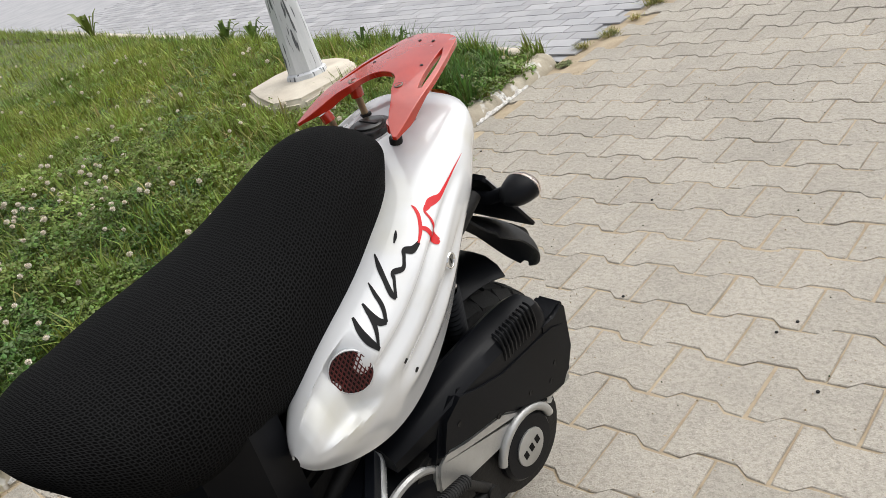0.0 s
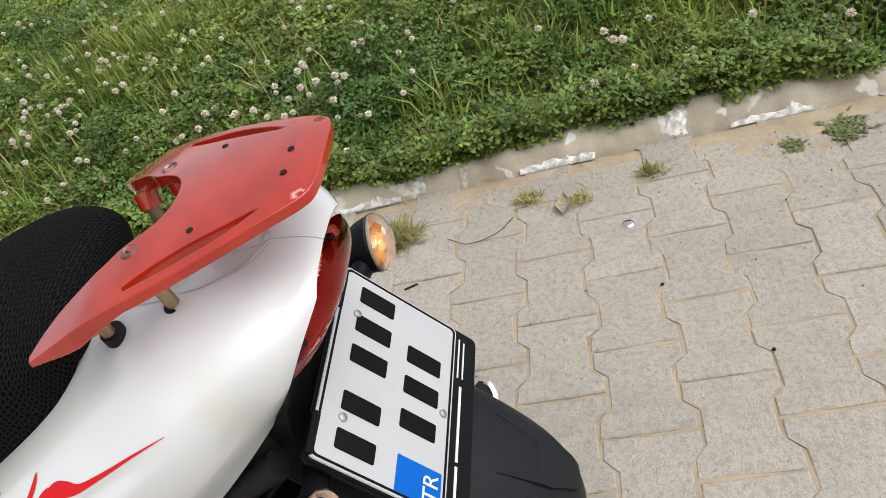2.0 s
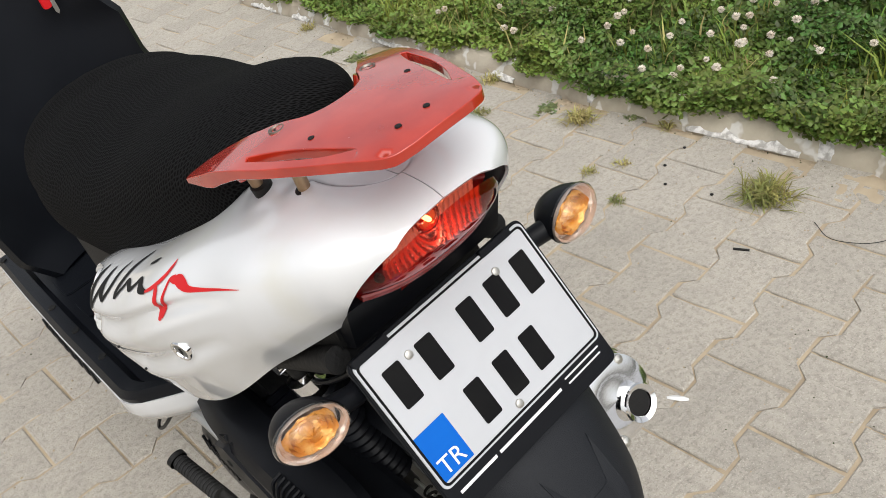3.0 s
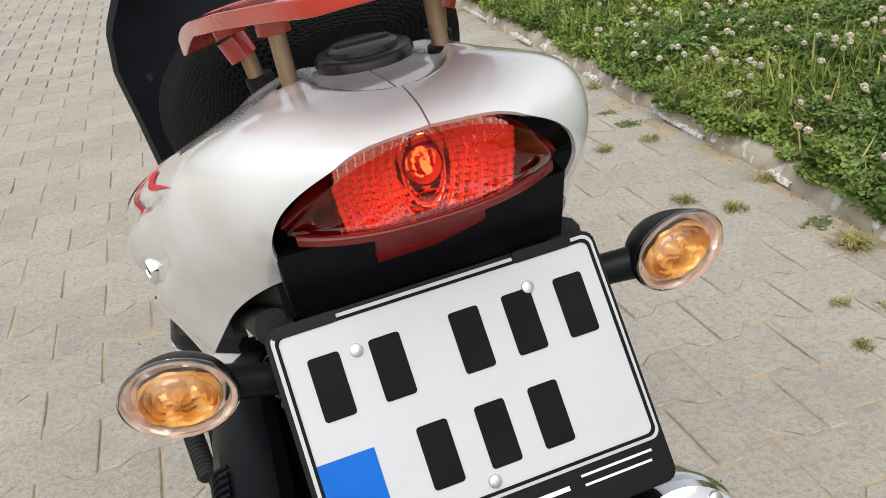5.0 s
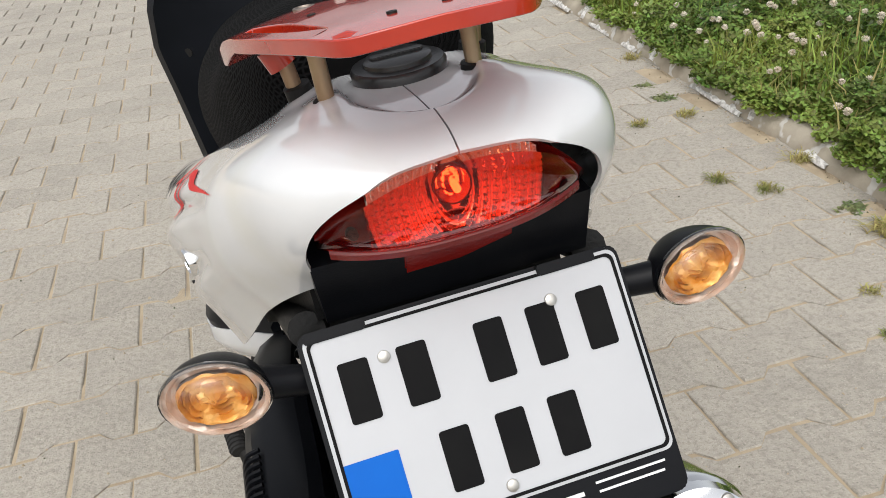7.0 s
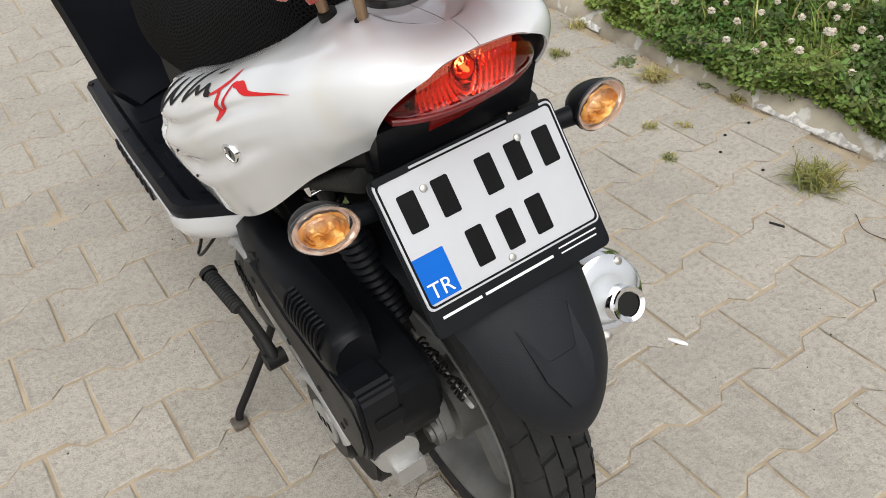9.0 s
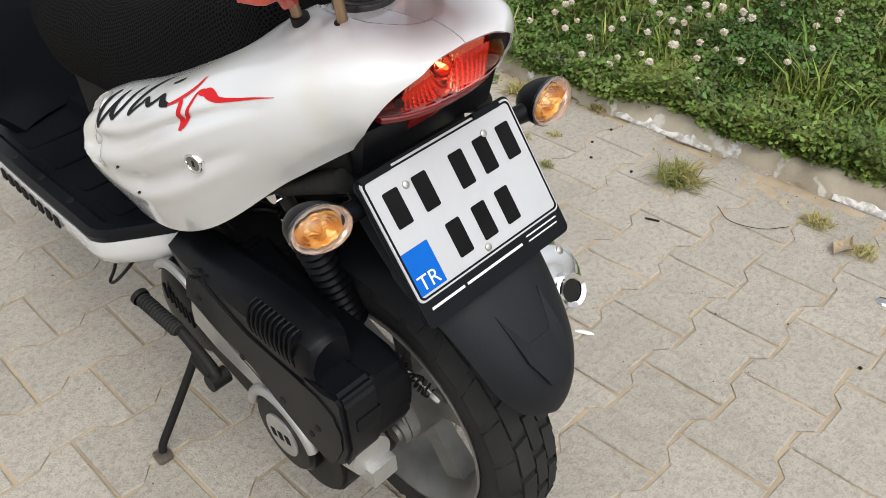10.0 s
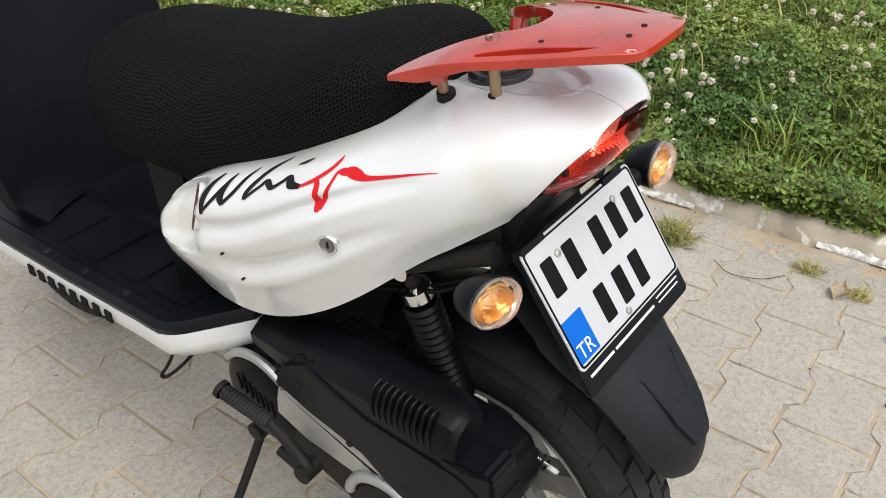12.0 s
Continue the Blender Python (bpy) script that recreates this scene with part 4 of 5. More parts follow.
# drop-down bosses under the arms and the posts
for s in (-1, 1):
    part("rack_boss", tube([(s * .054, .092, .932), (s * .054, .091, .915)], .0115, 16), M_RED, rack)
    part("rack_boss", tube([(s * .080, .148, .908), (s * .074, .146, .893)], .0110, 16), M_RED, rack)
    part("rack_post", tube([(s * .053, .092, .917), (s * .053, .087, .872)], .0060, 16), M_BRASS, scooter, "rusty brass spacer tube")
    part("rack_post", tube([(s * .072, .145, .895), (s * .068, .142, .862)], .0060, 16), M_BRASS, scooter, "rusty brass spacer tube")
    # closed black discs imitate the shade in the holes round the posts
    part("post_hole", lathe([(-.008, .0100), (.0010, .0098), (.0016, .0088), (.0016, .0001)], (s * .053, .0870, .8800), (s * .08, -.03, 1), 24), M_DARK, scooter)
    part("post_hole", lathe([(-.008, .0105), (.0016, .0103), (.0022, .009), (.0022, .0001)], (s * .068, .1420, .8765), (s * .16, -.02, 1), 24), M_DARK, scooter)
    top = rack_height(.052, .093)
    scr = part("rack_screw", lathe([(-.001, .0078), (.0005, .0076), (.0008, .0062), (-.0008, .0054), (-.0008, .0001)], (s * .0525, .093, top), (0, .1, 1), 24),
               M_SCREW, rack, "sunk socket screw")
    # black hexagon imitates the shade in the screw's socket
    part("screw_socket", lathe([(0, .0032), (.0004, .003), (.0004, .0001)], (s * .0525, .093, top - .0006), (0, .1, 1), 6), M_DARK, scr)
    # small holes in the rack: black discs coloured like their inner shade
    for u, v in ((.015, -.037), (.0535, .036)):
        part("rack_hole", lathe([(-.001, .0030), (.0006, .0028), (.0006, .0001)], (s * u - .004 * (u < .03), v, rack_height(u, v)), (0, .1, 1), 14), M_DARK, rack)

# ---- seat ----
SEAT = [  # v, half width, top, lower edge
    (.172, .044, .890, .868), (.181, .076, .906, .864), (.202, .097, .918, .850), (.240, .115, .922, .827), (.29, .128, .912, .797), (.35, .141, .892, .758),
    (.43, .154, .867, .718), (.52, .166, .851, .690), (.60, .172, .843, .676), (.67, .167, .834, .672), (.73, .149, .823, .690), (.775, .116, .806, .715),
    (.80, .070, .790, .740),
]
rings = []
for v, a, top, low in curve_through(SEAT, 60):
    h = top - low
    deep = .034 * min(max((.56 - v) / .08, 0), 1) * min(max((v - .19) / .03, 0), 1)      # the pan sinks into the cowl
    base = [(-a * .86, low - .006 - deep), (-a * .955, low + .10 * h - .35 * deep), (-a, low + .32 * h), (-a * .965, low + .54 * h), (-a * .84, low + .735 * h),
            (-a * .60, top - .115 * h), (-a * .31, top - .028 * h), (0, top)]
    half = curve_through(base, 22)
    sect = [(float(u), float(w)) for u, w in half]
    sect = sect + [(-u, w) for u, w in sect[-2::-1]]
    rings.append([(u, float(v) + .03 * (w - low) / max(h, .01) * (v > .7), w) for u, w in sect])
seat = part("seat", loft(rings, True, True, uv=.0056), M_FABRIC, scooter, "black seat in a honeycomb mesh cover", smooth=70)

# ---- tail lamp, number plate, indicators ----
LAMP_U = .005          # middle of the lamp


def lamp_edges(x):
    """Lower and upper edge of the lens at x, -1 to 1 across it: an arch over a flatter bow."""
    return .8055 + .004 * abs(x) ** 2.2, .8700 - .0555 * abs(x) ** 2.3


def lamp_grid(bulge, inset, base, nu=48, ns=16):
    """An eye-shaped lens, wrapped forward at its ears."""
    rings = []
    for i in range(nu + 1):
        x = -1 + 2 * i / nu
        u = LAMP_U + x * (.0925 - inset)
        lo, up = lamp_edges(x)
        up = max(up - inset, lo + inset + .0005)
        ring = []
        for k in range(ns + 1):
            t = k / ns
            w = lo + inset + (up - lo - inset) * t
            v = base - .46 * (w - .803) - bulge * math.sin(math.pi * min(max(t, .02), .98)) ** .6 * (1 - abs(x) ** 4)
            v += .027 * abs(x) ** 2.6
            ring.append((u, v, w))
        rings.append(ring)
    return loft(rings, closed=False, cap=False)


lamp = part("tail_lamp", lamp_grid(-.038, .0, .004), M_REDPLASTIC, scooter, "red rear lamp with a ribbed reflector")
part("lamp_lens", lamp_grid(.014, .0, -.0085), M_REDLENS, lamp, "clear red lens").visible_shadow = False
reflector_rings = []
RX0, RX1, BX, BW = -.052, .062, LAMP_U, .836          # sides of the reflector and the middle of its bulb hole
for i in range(201):
    u = RX0 + (RX1 - RX0) * i / 200
    x = (u - LAMP_U) / .0925
    lo, up = lamp_edges(x)
    ring = []
    for k in range(81):
        t = k / 80
        w = lo + .0015 + (up - lo - .005) * t
        far = math.hypot(u - BX, w - BW)
        # flutes that bow round the bulb, broken into small uneven facets
        bow = math.copysign(math.sqrt((u - BX) ** 2 + .30 * (w - BW) ** 2), u - BX)
        lane = math.floor(bow * 178)
        flute = abs(math.sin(bow * 560))
        step = ((w - .79) * 230 + 1.5 * noise.noise((lane * 3.7, 2, 5))) % 1
        ease = min(far / .018, 1)
        bowl = .010 * math.exp(-(far / .030) ** 2) + .004 * math.exp(-(far / .0115) ** 4)
        ring.append((u, .003 - .010 * t + .010 * x * x + bowl + (.0028 * flute + .0019 * step) * ease, w))
    reflector_rings.append(ring)
part("lamp_reflector", loft(reflector_rings, closed=False, cap=False), M_SILVER, lamp, "fluted silver reflector", smooth=25)
part("bulb_socket", lathe([(.004, .0128), (-.0015, .0125), (-.002, .0112), (.002, .0100), (.005, .0085), (.005, .0001)], (BX, .008, BW), (0, 1, 0), 28), M_REDPLASTIC, lamp)
part("lamp_bulb", lathe([(-.006, .0001), (-.005, .0016), (-.003, .0026), (0, .0026), (.010, .0022)], (BX + .002, .008, BW - .003), (0, 1, 0), 20), M_BULB, lamp, "small lit bulb")
for u, v, w in ((-.0635, -.004, .8243), (.0755, -.003, .8173)):
    part("lamp_screw", lathe([(-.004, .0042), (.0012, .0038), (.0006, .0001)], (u, v, w), (0, -1, .2), 14), M_DARK, lamp)
rings = []
for i in range(33):
    x = -.93 + 1.86 * i / 32
    lo, up = lamp_edges(x)
    u, v = LAMP_U + .0925 * x, -.0085 + .027 * abs(x) ** 2.6 - .46 * (lo - .803)
    rings.append([(u, v - .002, lo + .0025), (u, v - .004, lo - .0005), (u, v - .002, lo - .0055), (u, v + .030, lo - .0060), (u, v + .030, lo + .001)])
part("lamp_sill", loft(rings), M_REDPLASTIC, lamp, "dark red lower lip of the lens")
part("reflector", prism([(-.034, .757), (.0460, .757), (.0445, .793), (-.0325, .793)], lambda a, b, h: (a, .034 - (b - .76) * .5 + h, b), (-.003, .006), .001),
     M_REDPLASTIC, scooter, "dark red rectangular reflector")
part("tail_housing", loft([[(-.096, .02, .795), (-.094, .035, .740), (.102, .035, .740), (.104, .02, .795), (.07, .014, .797), (-.06, .014, .797)],
                           [(-.10, .12, .81), (-.10, .12, .70), (.10, .12, .70), (.10, .12, .81), (.07, .12, .83), (-.07, .12, .83)]]),
     M_BLACK, scooter)

P_TL, P_DOWN = Vector((0, .0180, .7445)), Vector((0, -.0845, -.1225)).normalized()
P_OUT = Vector((1, 0, 0)).cross(P_DOWN)
if P_OUT.y > 0:
    P_OUT = -P_OUT


def on_plate(a, b, h=0.0):
    """A point of the plate: a to the right from its middle, b down from its upper edge, h out of it."""
    return P_TL + Vector((a, 0, 0)) + P_DOWN * b + P_OUT * h


PW, PH = .231, .148
holder = part("plate_holder", prism(rounded(PW + .007, PH + .034, .008, 5, 0, PH / 2 + .014), on_plate, (-.008, -.0012), .0015), M_BLACK, scooter,
              "black plastic plate holder with a printed lower strip")
plate = part("number_plate", prism(rounded(PW, PH, .007, 6, 0, PH / 2), on_plate, (-.001, .0016), .0006), M_PLATE, scooter, "white number plate")
ring_o, ring_i = rounded(PW - .005, PH - .005, .006, 6, 0, PH / 2), rounded(PW - .0095, PH - .0095, .005, 6, 0, PH / 2)
part("plate_border", loft([[on_plate(a, b, h) for a, b in r] for h, r in ((.0014, ring_o), (.0024, ring_o), (.0024, ring_i), (.0014, ring_i))], True, False),
     M_INK, plate, "embossed black border")
for x in (-.0861, -.0447, .0115, .0501, .0886):     # upper row: one plain bar for each character
    part("plate_bar", prism(rounded(.0215, .0425, .002, 3, x, .0445), on_plate, (.0014, .0026), .0004), M_INK, plate)
for x in (-.0325, .0081, .0467):                    # lower row
    part("plate_bar", prism(rounded(.0215, .0425, .002, 3, x, .1085), on_plate, (.0014, .0026), .0004), M_INK, plate)
part("blue_band", prism(rounded(.0405, .0510, .001, 3, -.0925, .1150), on_plate, (.0012, .0021)), M_BLUE, plate, "blue country band")
font = bpy.data.curves.new("country_code", "FONT")
font.body, font.size, font.align_x, font.extrude = "TR", .0245, "CENTER", .0002
tmp = bpy.data.objects.new("country_code", font)
me = bpy.data.meshes.new_from_object(tmp)
bpy.data.objects.remove(tmp)
for q in me.vertices:
    q.co = on_plate(-.0925 + q.co.x, .1365 - q.co.y, .0024 + q.co.z)
me.materials.append(M_INKWHITE)
code = new("country_code", me)
code.parent = plate
for a, b in ((-.064, .027), (.060, .023), (-.004, .137)):
    scr = part("plate_screw", lathe([(0, .0046), (.0022, .0042), (.003, .002), (.003, .0001)], on_plate(a, b, .0014), P_OUT, 16), M_STEEL, plate)
for a0, a1, b0, b1 in ((-.104, -.054, .0074, .0104), (-.049, .043, .0074, .0104), (.053, .106, .0036, .0052), (.054, .104, .0100, .0116)):
    part("print_bar", prism([(a0, PH + b0 + .002), (a1, PH + b0 + .002), (a1, PH + b1 + .002), (a0, PH + b1 + .002)], on_plate, (-.0016, -.0004)), M_INKWHITE, holder)
for a in (-.092, .078):
    part("holder_clip", prism(rounded(.044, .008, .002, 3, a, .001), on_plate, (-.004, .0034), .001), M_BLACK, holder)

# plate bracket and mudguard
FEND = [  # v, w, half width, crown
    (.070, .735, .092, .004), (.060, .690, .096, .008), (.018, .640, .098, .014), (-.032, .600, .098, .020), (-.080, .562, .086, .025), (-.118, .520, .077, .027),
    (-.138, .490, .069, .026), (-.150, .467, .057, .022), (-.158, .450, .044, .015), (-.163, .438, .030, .008), (-.166, .430, .012, .002),
]
rings = []
for v, w, a, c in curve_through(FEND, 44):
    ring = []
    for k in range(25):
        x = -1 + k / 12
        bend = c * (1 - abs(x) ** 2.4)
        ring.append((float(a * x), float(v + .008 * abs(x) ** 3 * (w < .62) - bend * .9), float(w - .004 * abs(x) ** 3 + bend * .35)))
    rings.append(ring)
mudguard = part("mudguard", skin(rings, .004), M_GREYPLASTIC, scooter, "matt black rear mudguard flap")


def flap(x, w):
    f = sorted(FEND, key=lambda r: r[1])
    v, a, c = (float(np.interp(w, [r[1] for r in f], [r[i] for r in f])) for i in (0, 2, 3))
    bend = c * (1 - abs(x) ** 2.4)
    return Vector((a * x, v + .008 * abs(x) ** 3 - bend * .9 - .0035, w + bend * .35))


step_rings = []
for i in range(21):
    x = -.42 + .84 * i / 20
    foot = .478 + .034 * max(abs(x) - .24, 0) / .18        # the lower edge of the step is a wide U
    step_rings.append([flap(x, foot) + Vector((0, .003, -.001)), flap(x, foot + .003) + Vector((0, -.0040, .0006)), flap(x, foot + .012) + Vector((0, -.0036, .001)),
                       flap(x, foot + .050) + Vector((0, .0015, 0)), flap(x, foot + .050) + Vector((0, .006, 0))])
part("mudguard_step", loft(step_rings), M_GREYPLASTIC, mudguard, "low raised step across the flap")


def indicator(s, c, yaw):
    """One indicator: black shell, amber reflector behind a clear lens, and its stalk."""
    m = Matrix.Translation(c) @ pose(0, 0, 0, -8, s * -12, yaw)

    def egg(r0, r1, depth, power, n=12, back=1):
        rings = []
        for i in range(n + 1):
            t = i / n
            f = max(1 - t ** power, 0) ** (1 / power)
            rings.append([m @ Vector((r0 * f * math.cos(q), back * depth * t, r1 * f * math.sin(q))) for q in (2 * math.pi * k / 32 for k in range(32))])
        return loft(rings, True, False)

    shell = part("indicator", egg(.0362, .0256, .046, 1.9), M_BLACK, scooter, "oval indicator with amber reflector and clear lens")
    part("lens_rim", loft([[m @ Vector((.0370 * f * math.cos(q), y, .0262 * f * math.sin(q))) for q in (2 * math.pi * k / 40 for k in range(40))]
                           for f, y in ((.985, .0030), (1.012, .0020), (1.016, -.0010), (1.000, -.0034), (.960, -.0040))], True, False), M_CLEAR, shell, "clear flange of the lens").visible_shadow = False
    def bowl(k, steps, ring):
        return loft([[m @ Vector((.0345 * k * f * math.cos(q), d + ring * math.sin(f * 44 + 2.5 * math.sin(2 * q + 1)) + .5 * ring * f * math.sin(11 * q), .0244 * k * f * math.sin(q) - .003 * (1 - f) - .0060 * (1 - k))) for q in (2 * math.pi * i / 40 for i in range(40))]
                     for f, d in steps], True, False)

    # pale outer bowl: its colour imitates white reflections on the clear lens
    part("glare_bowl", bowl(1.0, ((1.02, -.003), (.97, .002), (.90, .001), (.82, .007), (.74, .006), (.62, .013), (.4, .016), (.01, .018)), .0010), M_PEACH, shell, "pale amber bowl with painted sky reflection")
    part("reflector", bowl(.74, ((1, .004), (.93, .000), (.86, .004), (.78, .003), (.70, .007), (.62, .006), (.53, .010), (.45, .009), (.34, .011), (.25, .008), (.12, .004), (.01, .003)), .0020), M_AMBER, shell, "amber ringed reflector")
    part("lens", egg(.0364, .0256, .019, 2.2, 10, -1), M_CLEAR, shell, "clear domed lens").visible_shadow = False
    part("stalk", tube([m @ Vector((-s * .024, .016, 0)), Vector((s * .120, .022, .709)), Vector((s * .070, .03, .715))], [.0125, .0115, .013], 16), M_BLACK, shell)


indicator(-1, Vector((-.178, .003, .730)), -6)
indicator(1, Vector((.175, .000, .719)), 6)


# ---- running gear ----
AX_V, AX_W = .106, .255


def tyre_profile():
    return [(-.040, .178), (-.048, .184), (-.055, .202), (-.056, .220), (-.048, .238), (-.032, .249), (0, .254), (.032, .249), (.048, .238), (.056, .220),
            (.055, .202), (.048, .184), (.040, .178)]


def wheel(v, w, scale, name):
    k = scale
    tyre_bm = lathe([(d * k, (r - .004) * k) for d, r in tyre_profile()], (0, v, w), (1, 0, 0), 64)
    hub = part(name, tyre_bm, M_RUBBER, scooter, "knobbly black tyre on a grey cast wheel")
    step = 24
    for row, (d0, d1, off) in enumerate(((-.055, -.036, 0), (-.033, -.012, .5), (-.009, .010, 0), (.013, .034, .5), (.037, .055, 0))):
        a1 = 2 * math.pi / step * .80
        pts = []
        for a, x, sk in ((0, d0, 0), (0, d1, .03 * (row - 2)), (a1, d1, .03 * (row - 2)), (a1, d0, 0)):
            base = float(np.interp(abs(x), [0, .032, .048, .056], [.254, .249, .238, .220])) * k
            pts.append([(x * k, (base + h) * math.cos(a + sk), (base + h) * math.sin(a + sk)) for h in (-.006, .0028)])
        me = bpy.data.meshes.new("tread_block")
        me.from_pydata([p[0] for p in pts] + [p[1] for p in pts], [], [(q, (q + 1) % 4, (q + 1) % 4 + 4, q + 4) for q in range(4)] + [(4, 5, 6, 7)])
        me.materials.append(M_RUBBER)
        for i in range(step):
            ob = new("tread_block", me)
            ob.parent = hub
            ob.matrix_local = Matrix.Translation((0, v, w)) @ Matrix.Rotation(2 * math.pi * (i + off + .08) / step, 4, "X")
    rim = part("rim", lathe([(-.046 * k, .183 * k), (-.052 * k, .180 * k), (-.046 * k, .170 * k), (-.022 * k, .158 * k), (.022 * k, .158 * k), (.046 * k, .170 * k),
                             (.052 * k, .180 * k), (.046 * k, .183 * k)], (0, v, w), (1, 0, 0), 56), M_RIM, hub, "grey cast rim")
    for i in range(5):
        a = 2 * math.pi * i / 5 + .3
        c, s = math.cos(a), math.sin(a)
        part("spoke", loft([[(x, v + r * c - y * s, w + r * s + y * c) for x, y in ((-.016, -h), (.016, -h), (.016, h), (-.016, h))]
                            for r, h in ((.035 * k, .022 * k), (.09 * k, .017 * k), (.162 * k, .026 * k))]), M_RIM, rim)
    part("hub", lathe([(-.06, .0001), (-.06, .036), (-.05, .060), (.03, .062), (.05, .03), (.05, .0001)], (0, v, w), (1, 0, 0), 32), M_RIM, rim)


wheel(AX_V, AX_W, 1.0, "rear_wheel")
wheel(1.30, .254, 1.0, "front_wheel")


def side(u0, u1):
    """Places an outline (v, w) as a slab between u0 and u1."""
    return (lambda a, b, h: (h, a, b)), (u0, u1)


def slab(outline, u0, u1, bevel=.004):
    place, depth = side(u0, u1)
    return prism(outline, place, depth, bevel)


def smooth_line(points, steps):
    return [tuple(map(float, p)) for p in curve_through(points, steps)]


# drive case: dark lower case, bright band over it, black covers above
case_line = smooth_line([(.405, .300), (.415, .40), (.36, .445), (.20, .415), (.09, .365), (.045, .300), (.065, .225), (.12, .187), (.187, .193), (.223, .219),
                         (.263, .256), (.331, .279)], 40)
case = part("drive_case", slab(case_line, -.188, -.085, .006), M_DARK, scooter, "dark cast drive case with a bright band")
band_line = [(.374, .368), (.368, .405), (.358, .428), (.337, .438), (.29, .422), (.196, .402), (.152, .372), (.085, .340), (.055, .326), (.075, .312), (.105, .333), (.130, .352),
             (.160, .360), (.188, .352), (.206, .340), (.222, .336), (.315, .346)]
part("case_band", slab(band_line, -.200, -.16, .006), M_ALU, case, "bright cast aluminium band")
arc = [(-.203, .160 + .073 * math.cos(a), .292 + .073 * math.sin(a)) for a in np.linspace(radians(12), radians(165), 16)]
part("case_arc", tube(arc, .0085, 10), M_ALU, case, "bright cast arc round the badge")
badge = part("badge_disc", lathe([(0, .066), (.012, .066), (.018, .060), (.019, .0001)], (-.188, .160, .290), (-1, 0, .02), 40), M_BLACK, case, "round black pulley cover")
part("badge", lathe([(.018, .036), (.0212, .036), (.0222, .034), (.0222, .0001)], (-.188, .160, .290), (-1, 0, .02), 36), M_ALU, badge, "round silver badge")
for k in (-1, 0, 1):
    part("badge_bar", prism(rounded(.011, .016, .001, 3, k * .0185, 0), lambda a, b, h: (-.2096 - h, .160 + a * .95 + b * .25, .290 + b * .97 - a * .25), (0, .0012)),
         M_INK, badge)
front_case = part("starter_housing", lathe([(-.02, .084), (.018, .084), (.034, .078), (.044, .060), (.048, .034), (.048, .0001)], (-.150, .418, .355), (-1, 0, .05), 40), M_BLACK, scooter,
                  "round black kick-start housing")
part("housing_rim", tube([(-.186, .418 + .084 * math.cos(a), .355 + .084 * math.sin(a)) for a in np.linspace(radians(40), radians(165), 18)], .0075, 8), M_ALU, front_case)
for k in range(7):
    part("housing_rib", tube([(-.197, .452 - k * .011, .398 - k * .0035), (-.199, .446 - k * .011, .372 - k * .0035)], .0022, 6), M_BLACK, front_case)

# black cover plate and the air box on top of it
cover_line = [(.366, .421), (.330, .500), (.285, .524), (.231, .503), (.179, .488), (.087, .484), (.035, .480), (.002, .464), (-.011, .432), (-.007, .394), (.015, .350), (.034, .328), (.085, .336),
              (.152, .369), (.196, .399), (.29, .419), (.337, .436)]
cover = part("drive_cover", slab(cover_line, -.208, -.090, .010), M_BLACK, scooter, "black plastic drive cover")
for v, w in ((.215, .412), (.128, .392), (.070, .372), (.050, .400), (.300, .470)):
    part("cover_screw", lathe([(-.002, .0052), (.0012, .0050), (.0004, .0036), (.0004, .0001)], (-.208, v, w), (-1, 0, 0), 12), M_DARK, cover)
lid_rings = []
for v, lo, hi, u0, u1 in curve_through([(.42, .462, .496, -.180, -.120), (.34, .472, .520, -.196, -.130), (.24, .476, .536, -.203, -.136), (.14, .474, .542, -.205, -.136),
                                        (.09, .470, .543, -.205, -.138), (.056, .466, .539, -.203, -.142), (.043, .462, .531, -.199, -.146)], 30):
    lid_rings.append([(float(u), float(v), float(w)) for u, w in ((u0, lo), (u0 - .002, lo + .6 * (hi - lo)), (u0 + .008, hi - .008), (u0 + .022, hi), (u1 - .012, hi + .001), (u1, hi - .006), (u1 + .004, lo))])
lid = part("air_box", loft(lid_rings), M_BLACK, scooter, "ribbed black plastic air box", smooth=30)
for k in range(10):
    v = .165 - k * .0098
    part("air_box_rib", tube([(-.2050, v, .494), (-.2075, v, .516), (-.201, v - .001, .537 + k * .0004), (-.188, v - .002, .5425 + k * .0003)], .0026, 6, 12), M_BLACK, lid)
rear_box = part("cover_tail", slab([(.066, .492), (.028, .489), (-.003, .498), (-.013, .486), (-.011, .396), (.010, .350), (.050, .338), (.07, .40)], -.206, -.149, .006), M_BLACK, scooter,
                "black rear end of the drive cover")
part("tail_recess", prism(rounded(.040, .022, .004), lambda a, b, h: (-.170 + a, -.0105 - h, .438 + b), (-.002, .003), .001), M_BLACK, rear_box)
part("end_cap", lathe([(0, .0001), (0, .030), (.035, .036), (.085, .040)], (-.168, .000, .350), (0.04, 1, -.02), 28), M_ALU, case, "pale metal end cap")
part("end_block", prism(rounded(.042, .034, .003, 3), lambda a, b, h: (-.160 + a, .004 + h, .318 + b), (-.016, .03), .003), M_ALU, case)

# swing arm knuckle, brake arm, spring and cable
part("hub_arm", slab(smooth_line([(.125, .420), (.085, .425), (.040, .390), (.012, .345), (.002, .318), (.022, .292), (.065, .262), (.098, .285), (.105, .345)], 26), -.100, -.078, .004), M_RIM,
     scooter, "dark cast hub arm")
part("axle_nut", lathe([(0, .021), (.010, .021), (.010, .013), (.016, .012), (.016, .0001)], (-.098, .024, .320), (-1, 0, 0), 24), M_RIM, scooter)
